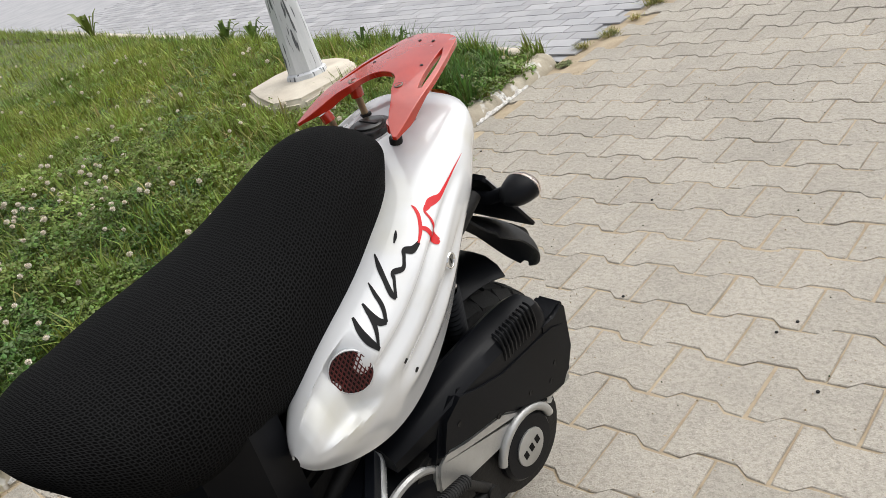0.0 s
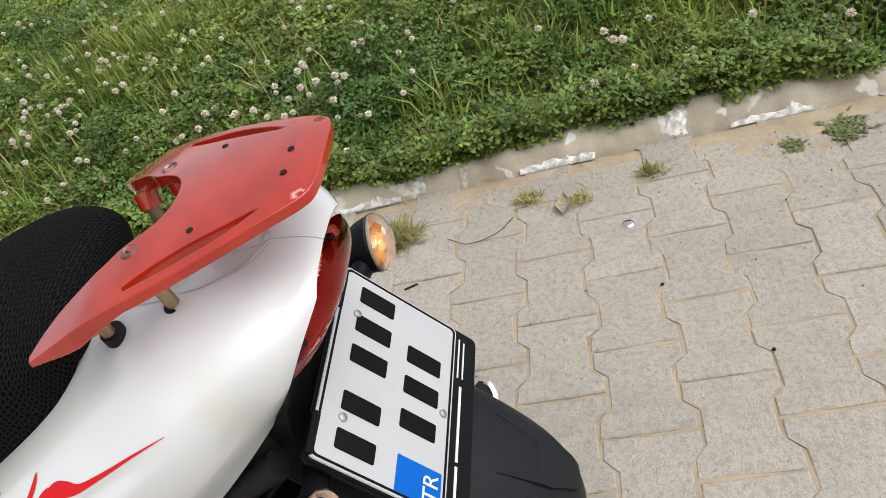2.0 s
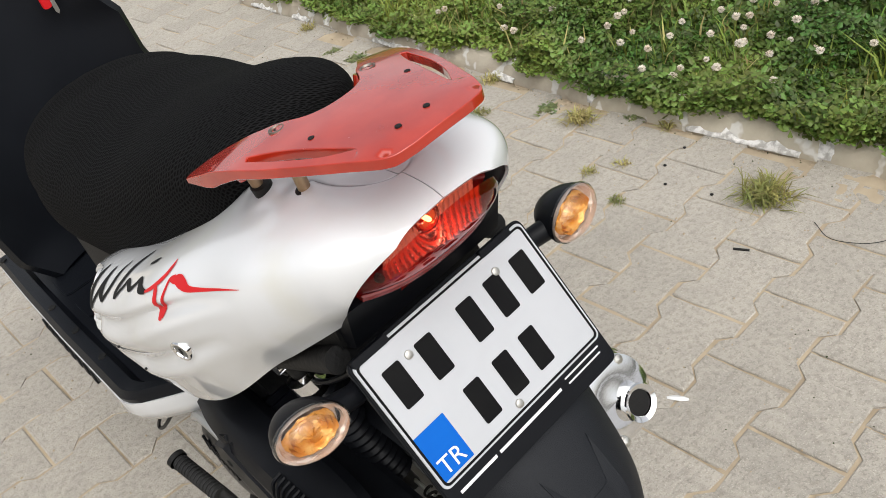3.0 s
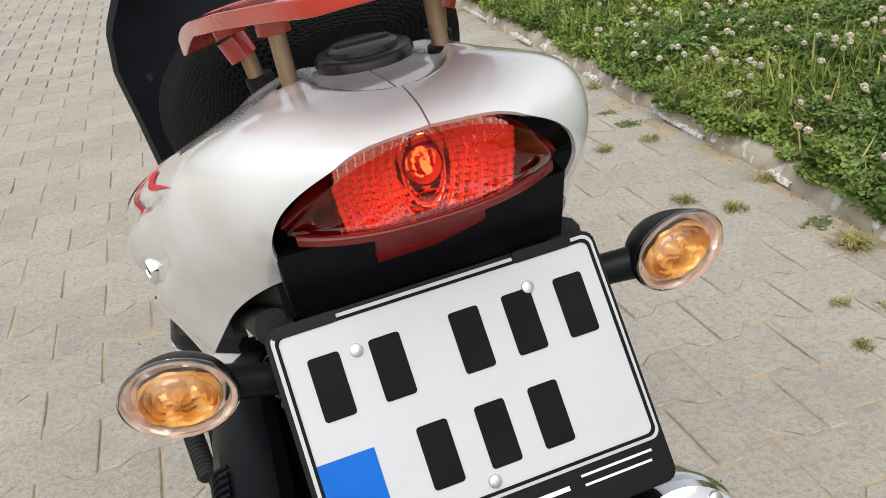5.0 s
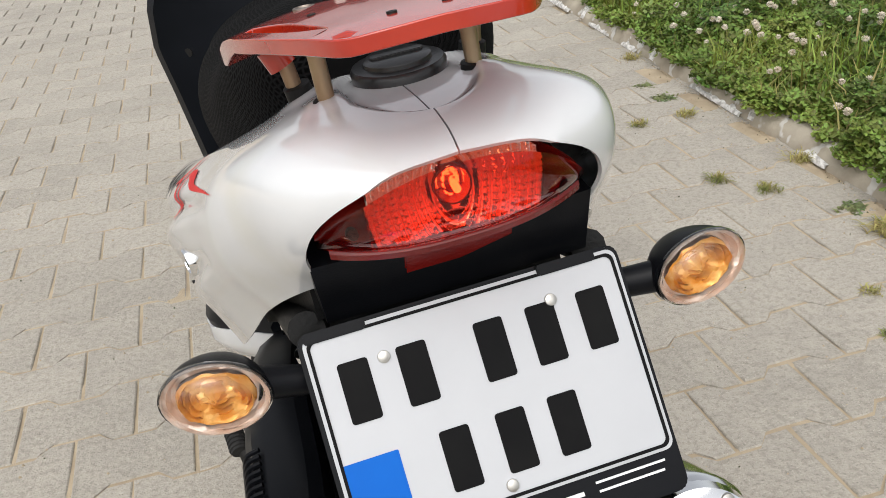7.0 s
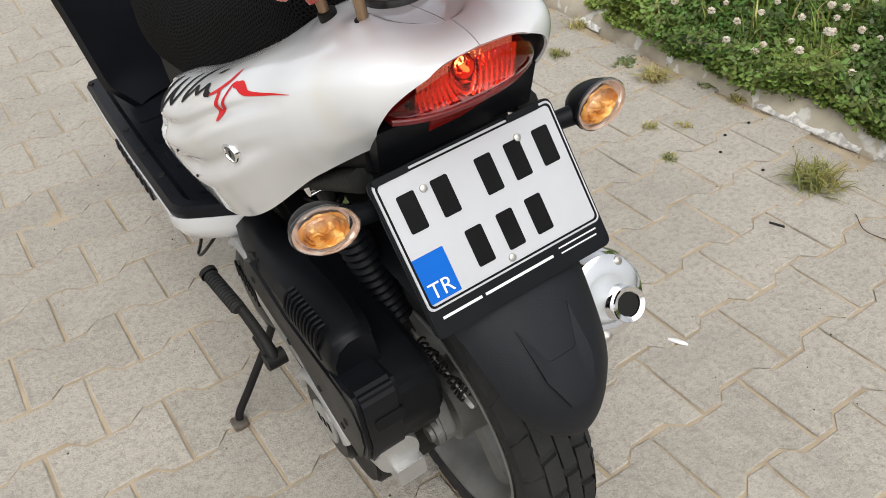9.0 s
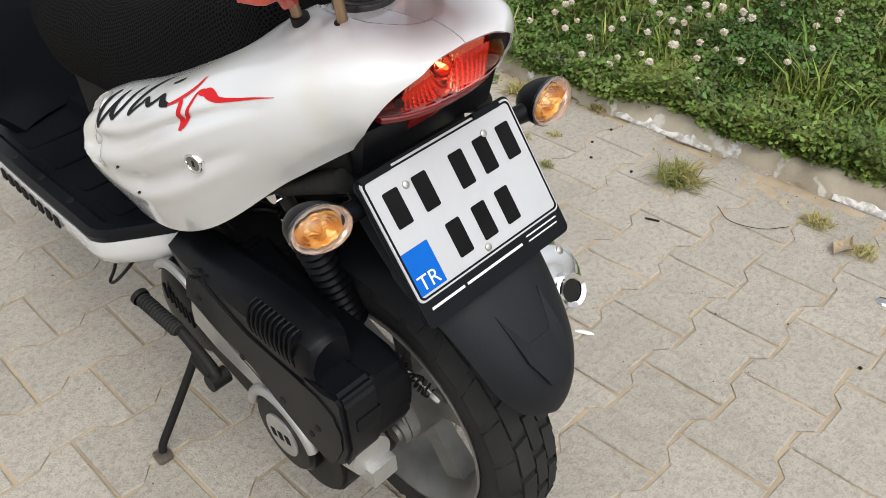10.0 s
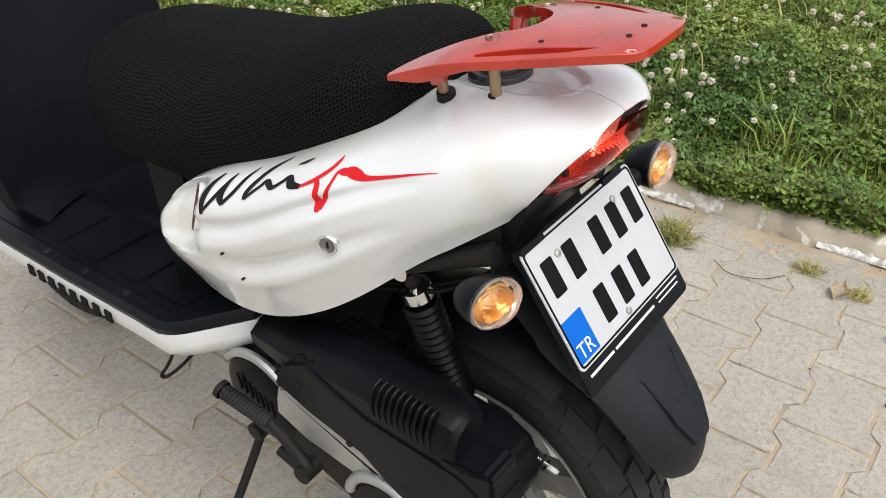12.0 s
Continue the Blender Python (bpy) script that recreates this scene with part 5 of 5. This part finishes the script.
helix = [(-.060 + .004 * t + .0072 * math.cos(16 * 2 * math.pi * t), .104 - .098 * t, .402 - .030 * t + .0072 * math.sin(14 * 2 * math.pi * t)) for t in np.linspace(0, 1, 190)]
part("brake_spring", tube(helix, .0019, 5), M_DARK, scooter, "black return spring")
part("brake_rod", tube([(-.062, .140, .412), (-.060, .104, .402), (-.055, -.006, .369)], .0026, 8), M_STEEL, scooter)
part("brake_nut", lathe([(-.006, .0065), (.006, .0065), (.010, .004), (.010, .0001)], (-.055, -.003, .370), (.05, -.95, -.28), 6), M_STEEL, scooter)
part("wheel_rim_edge", lathe([(0, .181), (.002, .184), (.006, .182)], (-.0545, AX_V, AX_W), (1, 0, 0), 64), M_RIM, scooter)

# rear shock absorber with a ribbed rubber gaiter
S0, S1 = Vector((-.118, .172, .668)), Vector((-.062, .132, .395))
prof = []
for i in range(15):
    a = .06 + i * .0125
    prof += [(a, .0205 - i * .0002), (a + .0045, .0250 - i * .0002), (a + .009, .0205 - i * .0002)]
shock = part("shock_absorber", lathe(prof, S0, S1 - S0, 24), M_BLACK, scooter, "shock absorber in a ribbed black gaiter")
part("shock_rod", tube([S0, S1], .010, 14), M_DARK, shock)
part("shock_collar", lathe([(.030, .012), (.034, .020), (.050, .021), (.056, .016)], S0, S1 - S0, 24), M_CHROME, shock, "chrome shock collar")
part("shock_eye", tube([S0 + Vector((-.016, 0, 0)), S0 + Vector((.02, 0, 0))], .014, 16), M_CHROME, shock)

# silencer on the other side
MA = (.03, .88, -.47)
muffler = part("muffler", lathe([(-.002, .040), (.002, .056), (.012, .062), (.020, .064), (.30, .064), (.33, .054), (.35, .02)], (.163, -.020, .437), MA, 44), M_CHROME, scooter, "chrome silencer")
part("muffler_end", lathe([(.010, .060), (-.004, .056), (-.008, .044), (-.006, .030), (-.010, .0001)], (.163, -.020, .437), MA, 40), M_CHROME, muffler)
part("tail_pipe", lathe([(.02, .030), (-.006, .029), (-.012, .0235), (-.026, .0240), (-.032, .0255), (-.034, .0240), (-.031, .0180), (.02, .017)], (.182, -.018, .413), MA, 32), M_CHROME, muffler)
# flat black disc near the lip imitates the shade inside the pipe
part("pipe_bore", lathe([(-.0292, .0168), (-.0292, .0001)], (.182, -.018, .413), MA, 24), M_DARK, muffler)
for a in (.9, 2.3, 4.2):
    part("muffler_rivet", lathe([(0, .0075), (-.005, .0065), (-.007, .0001)], (.163 + .050 * math.cos(a), -.026 + .026 * math.sin(a), .437 + .044 * math.sin(a)), MA, 12), M_STEEL, muffler)

# inner mudguard, frame and engine in the shade under the cowl
rings = []
for i in range(25):
    a = radians(66 + 96 * i / 24)
    r = .316
    rings.append([(x, AX_V + (r - .03 * (abs(x) / .08) ** 3) * math.cos(math.pi - a), AX_W + (r - .03 * (abs(x) / .08) ** 3) * math.sin(a)) for x in (-.080, -.06, -.03, 0, .03, .06, .080)])
part("inner_mudguard", skin(rings, .004), M_BLACK, scooter, "black inner mudguard")
part("engine_block", prism([(.56, .34), (.56, .52), (.40, .56), (.26, .50), (.24, .34), (.34, .28)], lambda a, b, h: (h, a, b), (-.13, .13), .01), M_DARK, scooter)
part("under_tray", loft([[(-.10, .05, .735), (.10, .05, .735), (.10, .05, .775), (-.10, .05, .775)], [(-.15, .25, .62), (.15, .25, .62), (.15, .25, .74), (-.15, .25, .74)],
                         [(-.17, .50, .56), (.17, .50, .56), (.17, .50, .66), (-.17, .50, .66)]]), M_DARK, scooter)
for s in (-1, 1):
    part("frame_tube", tube([(s * .11, .05, .73), (s * .125, .2, .66), (s * .14, .42, .54), (s * .12, .62, .40)], .014, 12, 20), M_DARK, scooter)
part("cable", tube([(-.10, .30, .56), (-.115, .22, .61), (-.105, .13, .64), (-.085, .06, .69)], .0035, 8, 24), M_BLACK, scooter)
part("cable", tube([(-.085, .34, .55), (-.10, .25, .60), (-.09, .17, .62), (-.075, .09, .66)], .0028, 8, 24), M_DARK, scooter)
part("wire_loop", tube([(-.205, .585, .395), (-.215, .61, .345), (-.222, .632, .312), (-.22, .615, .318), (-.205, .575, .36), (-.18, .55, .40)], .0030, 8, 30), M_BLACK, scooter,
     "loose black wire loop")

# kick-start lever
kick = part("kick_lever", tube([(-.225, .345, .330), (-.222, .294, .318), (-.224, .315, .350), (-.232, .350, .395)], [.009, .011, .009, .008], 12, 20), M_DARK, scooter,
            "black kick-start lever with a ribbed pedal")
pedal = [(-.236, .342, .398), (-.242, .380, .410), (-.246, .418, .421)]
part("pedal_rubber", tube(pedal, .0100, 14), M_RUBBER, kick, "ribbed pedal rubber")
for t in np.linspace(.06, .94, 13):
    p = Vector(pedal[0]).lerp(Vector(pedal[2]), float(t))
    part("pedal_rib", lathe([(-.0016, .0100), (-.0009, .0120), (.0009, .0120), (.0016, .0100)], p, Vector(pedal[2]) - Vector(pedal[0]), 14), M_RUBBER, kick)
part("pedal_end", lathe([(0, .014), (.008, .014), (.010, .010), (.010, .0001)], (-.246, .418, .421), (-.05, .95, .3), 14), M_DARK, kick)
part("lever_boss", tube([(-.205, .296, .316), (-.236, .294, .318)], .014, 16), M_DARK, kick)

# side stand with its foot
stand = part("side_stand", tube([(-.160, .470, .245), (-.194, .480, .178), (-.250, .486, .095), (-.283, .486, .052), (-.290, .484, .036)], .0075, 12, 24), M_DARK, scooter,
             "black side stand")
part("stand_foot", prism(rounded(.030, .030, .007), lambda a, b, h: (-.293 + a, .482 + b, .029 - .075 * a + h), (-.007, .006), .002), M_SCREW, stand, "worn metal foot")
part("stand_pivot", tube([(-.14, .465, .25), (-.185, .465, .25)], .016, 14), M_DARK, stand)

# ---- footboard and leg shield ----
def board(v):
    return float(np.interp(v, [.412, .472, .512, .540, .80, 1.0, 1.18], [.150, .205, .240, .252, .250, .245, .238]))


def board_z(v):
    return .476 + .03 * max(0, (.56 - v) / .13) - .040 * max(0, (v - .60) / .59)


rings = []
for v in [float(q) for q in np.linspace(.43, .53, 10)] + [float(q) for q in np.linspace(.55, 1.186, 22)]:
    a, z = board(v) - .007, board_z(v)
    rings.append([(-a, v, z - .030), (-a - .004, v, z - .008), (-a + .004, v, z + .003), (-a + .024, v, z + .004), (-a + .034, v, z - .008), (-.07, v, z - .010), (-.06, v, z + .004),
                  (.06, v, z + .004), (.07, v, z - .010), (a - .034, v, z - .008), (a - .024, v, z + .004), (a - .004, v, z + .003), (a + .004, v, z - .008), (a, v, z - .030)])
footboard = part("footboard", loft(rings), M_PANEL, scooter, "black moulded footboard")
for k in range(4):
    v = .60 + k * .115
    part("footboard_pad", prism(rounded(.105, .085, .012), lambda a, b, h, v=v: (-.142 + a, v + b, board_z(v + b) - .008 + h), (-.002, .0035), .0015), M_PANEL, footboard)
for v in (.65, .765, .88, 1.165):
    part("board_screw", lathe([(0, .007), (.003, .006), (.003, .0001)], (-.226, v, board_z(v) + .003), (0, 0, 1), 12), M_DARK, footboard)
rings = []
for v in np.linspace(.42, 1.18, 30):
    v = float(v)
    a, z = board(v) - .002, board_z(v) - .004
    rings.append([(-a, v, z - .014), (-a - .002, v, z - .036), (-a + .010, v, z - .060), (-a + .05, v, z - .074), (a - .05, v, z - .074), (a - .010, v, z - .060), (a + .002, v, z - .036),
                  (a, v, z - .014)])
sill = part("side_sill", loft(rings), M_WHITE, scooter, "white lower trim with dark lettering")
for k in range(8):
    v = .680 + k * .034
    place = (lambda a, b, h, v=v: (-board(v) + .000 - h - .25 * max(0, -b - .002), v + a, board_z(v) - .037 + b))
    part("trim_bar", prism(rounded(.018, .019, .001, 3), place, (-.002, .0012)), M_INK, sill)

part("seat_pillar", loft([[(-a, v, w) for a, v, w in ((.150, .545, z), (.165, .60, z), (.12, .665, z))] + [(a, v, w) for a, v, w in ((.12, .665, z), (.165, .60, z), (.150, .545, z))]
                          for z in (.42, .50, .58, .66, .72)]), M_BLACK, scooter, "black panel under the seat")
rings = []
for i in range(30):
    t = i / 29
    w = .44 + .55 * t
    a = float(np.interp(w, [.44, .50, .64, .72, .79, .86, .90, .95, .99], [.180, .222, .236, .246, .236, .196, .170, .150, .11]))
    b = float(np.interp(w, [.44, .50, .64, .72, .80, .85, .90, .95, .99], [.180, .200, .200, .180, .178, .151, .150, .150, .11]))
    v0 = 1.02 + .055 * t
    ring = []
    for k in range(21):
        x = -1 + k / 10
        ring.append(((a if x < 0 else b) * x, v0 + .03 * (1 - x * x) - .03 * abs(x) ** 3, w))
    rings.append(ring)
shield = part("leg_shield", skin(rings, .02), M_PANEL, scooter, "black inner leg shield")
for u, w in ((-.195, .70), (.140, .70), (-.19, .55), (.16, .55)):
    part("shield_screw", lathe([(0, .008), (-.004, .007), (-.004, .0001)], (u, 1.022, w), (0, 1, 0), 12), M_DARK, shield)
part("front_fairing", loft([[(-.17, 1.09, .42), (.17, 1.09, .42), (.12, 1.22, .44), (-.12, 1.22, .44)], [(-.225, 1.10, .70), (.165, 1.10, .70), (.12, 1.26, .72), (-.14, 1.26, .72)],
                            [(-.09, 1.12, .90), (.08, 1.12, .90), (.06, 1.20, .90), (-.08, 1.20, .90)]]), M_PANEL, scooter, "black front fairing", smooth=60)
ign = part("ignition_lock", lathe([(0, .020), (-.010, .019), (-.012, .014), (-.012, .0001)], (.075, 1.075, .905), (0, 1, 0), 24), M_STEEL, shield)

KEY = scooter.matrix_world @ Matrix.Translation((.075, 1.063, .905))
keys = thing("key_ring", "steel key ring with keys and red fob in the ignition", "keys", KEY)
part("ring", lathe([(.0015 * math.sin(q), .016 + .0015 * math.cos(q)) for q in (2 * math.pi * k / 8 for k in range(9))], (0, -.020, -.012), (1, .3, 0), 28), M_CHROME, keys)
part("key", prism([(-.004, 0), (.004, 0), (.004, -.04), (0, -.045), (-.003, -.04)], lambda a, b, h: (a + .006, -.022 + h, b - .026), (0, .002)), M_STEEL, keys)
part("ignition_key", prism([(-.010, -.02), (.010, -.02), (.010, .0), (-.010, .0)], lambda a, b, h: (h, b, a), (-.001, .001), .0008), M_STEEL, keys)
part("fob", prism(rounded(.016, .030, .005), lambda a, b, h: (a - .006, -.024 + h, b - .040), (-.003, .003), .001), M_DECAL_RED, keys, "red plastic key fob")


# ---- kerb stones ----
kerb = thing("kerb", "worn pale concrete kerb along the lawn", "kerb", kind="structure")
M_MORTAR = surf("white_mortar", (0.74, 0.72, 0.69), (0.42, 0.40, 0.37), 60, 0.9, 0.05, bump=1.0, bscale=260, edge=(0.42, 0.60))
rng = random.Random(5)
for n in range(-3, 13):
    y0, ln = -.355 + .712 * n, .712
    if y0 + ln < -2.2:
        continue
    y0, ln = max(y0, -2.24), ln - max(-2.24 - y0, 0)
    rings = []
    for k in range(49):
        yy = y0 + .0015 + (ln - .003) * k / 48
        end = k in (0, 48)

        def rough(c, big=.006, small=.0050):
            return big * noise.noise((yy * 5, c, 2)) + small * noise.noise((yy * 27, c * 7, 5)) + .002 * noise.noise((yy * 80, c * 9, 8))
        x0 = float(kerb_x(yy)) + rough(0)
        h = .058 + rough(3, .006, .006) - .006 * end - .010 * max(noise.noise((yy * 9, 4, 1)) - .25, 0) * 2
        rings.append([(x0, yy, -.03), (x0 + .003 + rough(1), yy, .008), (x0 + .012 + rough(2), yy, h * .42), (x0 + .024 + rough(4), yy, h * .76), (x0 + .042 + rough(5), yy, h * .97 + rough(6, .003)),
                      (x0 + .070, yy, h + .003 + rough(7, .003)), (x0 + .105 + rough(8), yy, h + .004 + rough(9, .003)), (x0 + .135, yy, h - .006), (x0 + .135, yy, -.03)])
    part("kerb_stone", loft(rings), M_KERB, kerb, smooth=35)
    # broken white mortar at the joint with the next stone
    rings = []
    for k in range(15):
        yy = y0 + ln - .034 + .068 * k / 14
        taper = math.sin(math.pi * (k + .4) / 14.8)
        lift = .0035 * taper * (.6 + 1.2 * noise.noise((yy * 60, n, 3))) - .003 * (1 - taper)
        x0 = float(kerb_x(yy)) + .005 * noise.noise((yy * 40, 3, n))
        rings.append([(x0 + a - lift, yy + .006 * noise.noise((a * 90, n, 7)), z + lift * .7) for a, z in ((.004, .006), (.012, .024), (.024, .044), (.040, .056), (.068, .060), (.085 + .02 * taper, .060))])
    part("mortar", skin(rings, .003), M_MORTAR, kerb, "broken white mortar in the joint", smooth=60)

    # pale smears along the foot of the stone
    for g in range(2):
        s0, sl = y0 + rng.uniform(.05, .40), rng.uniform(.10, .24)
        rings = []
        for k in range(19):
            yy = s0 + sl * k / 18
            wide = max(.2 + noise.noise((yy * 22, g, 6)) + .5 * noise.noise((yy * 70, g, 2)), .02) * math.sin(math.pi * (k + .3) / 18.6)
            x0, lift = float(kerb_x(yy)) - .0035 + .004 * noise.noise((yy * 30, 8, g)), .0015
            rings.append([(x0 + a, yy, z) for a, z in ((-lift, .001), (.001 - lift, .005 + .006 * wide), (.003, .009 + .020 * wide), (.010, .010 + .024 * wide))])
        part("mortar_smear", skin(rings, .003), M_MORTAR, kerb, "pale crumbling mortar at the foot", smooth=60)

# ---- pavers ----
def paver_mesh(name, seed):
    rr = random.Random(seed)
    he, hw, g = PP / 2 + .0125, PP / 2 - .0125, .0022
    q, s = PL / 4, .0135
    prof = [(-PL / 2 + g, he - g), (-q - s, he - g), (-q + s, hw - g), (q - s, hw - g), (q + s, he - g), (PL / 2 - g, he - g)]
    loop = [(a, b) for a, b in prof] + [(-a, -b) for a, b in prof]
    loop = [(a + rr.uniform(-.0019, .0019), b + rr.uniform(-.0019, .0019)) for a, b in loop]
    n = len(loop)
    verts = [(a - math.copysign(.0036, a), b - math.copysign(.0036, b), 0) for a, b in loop] + [(a - math.copysign(.0010, a), b - math.copysign(.0010, b), -.0022) for a, b in loop]
    verts += [(a, b, -.0095) for a, b in loop]
    faces = [tuple(range(n))[::-1]] + [(i + r, (i + 1) % n + r, (i + 1) % n + n + r, i + n + r) for r in (0, n) for i in range(n)]
    return verts, [f[::-1] for f in faces]


c3, s3 = math.cos(TURN3), math.sin(TURN3)
spots = []
for j in range(-38, 62):
    for i in range(-24, 12):
        xp, yp = JX + PL * (.5 + i + (j % 2) / 2), JY + PP * j
        x, y = c3 * xp - s3 * yp, s3 * xp + c3 * yp
        inside = x < kerb_x(y) + .02 if y > -2.15 else x < 1.46
        if inside and x > -3.6 and -5.0 < y < 8.8:
            spots.append((x, y))
spots.sort(key=lambda p: (p[0] - .55) ** 2 + (p[1] - .25) ** 2 * .55)
pavement = thing("pavement", "pavement of interlocking grey-beige concrete blocks with sandy joints", "pavement", kind="structure")
rng = random.Random(9)
meshes = []
for k in range(9):
    v, f = paver_mesh("paver", k)
    me = bpy.data.meshes.new("paver")
    me.from_pydata(v, [], f)
    me.materials.append(M_PAVER)
    meshes.append(me)


def paver_pose(x, y):
    return pose(x, y, rng.uniform(-.0007, .0011), rng.uniform(-.42, .42), rng.uniform(-.35, .35), 2.75 + rng.uniform(-.5, .5))


for x, y in spots[:300]:
    ob = new("paver", rng.choice(meshes))
    ob.parent = pavement
    ob.matrix_local = paver_pose(x, y)
verts, faces = [], []
for x, y in spots[300:]:
    v, f = paver_mesh("paver", rng.randrange(9))
    m, k = paver_pose(x, y), len(verts)
    verts += [tuple(m @ Vector(p)) for p in v]
    faces += [tuple(i + k for i in q) for q in f]
rest = mesh_from("pavers", verts, faces, M_PAVER_REST, pavement)
tagged(rest, kind="stuff")

# ---- road blocks ----
verts, faces = [], []
for j in range(60):
    for i in range(70):
        x, y = 1.66 + .205 * i + .1025 * (j % 2), -2.42 - .105 * j
        if y > road_y(x) - .06 or x > 12:
            continue
        z, k = rng.uniform(-.001, .001), len(verts)
        for a, b, h in ((-.099, -.049, 0), (.099, -.049, 0), (.099, .049, 0), (-.099, .049, 0), (-.1005, -.0505, -.008), (.1005, -.0505, -.008), (.1005, .0505, -.008), (-.1005, .0505, -.008)):
            verts.append((x + a, y + b, z + h))
        faces += [tuple(k + q for q in f) for f in ((0, 1, 2, 3), (0, 4, 5, 1), (1, 5, 6, 2), (2, 6, 7, 3), (3, 7, 4, 0))]
tagged(mesh_from("road_blocks", verts, faces, M_ROAD, road), kind="stuff")
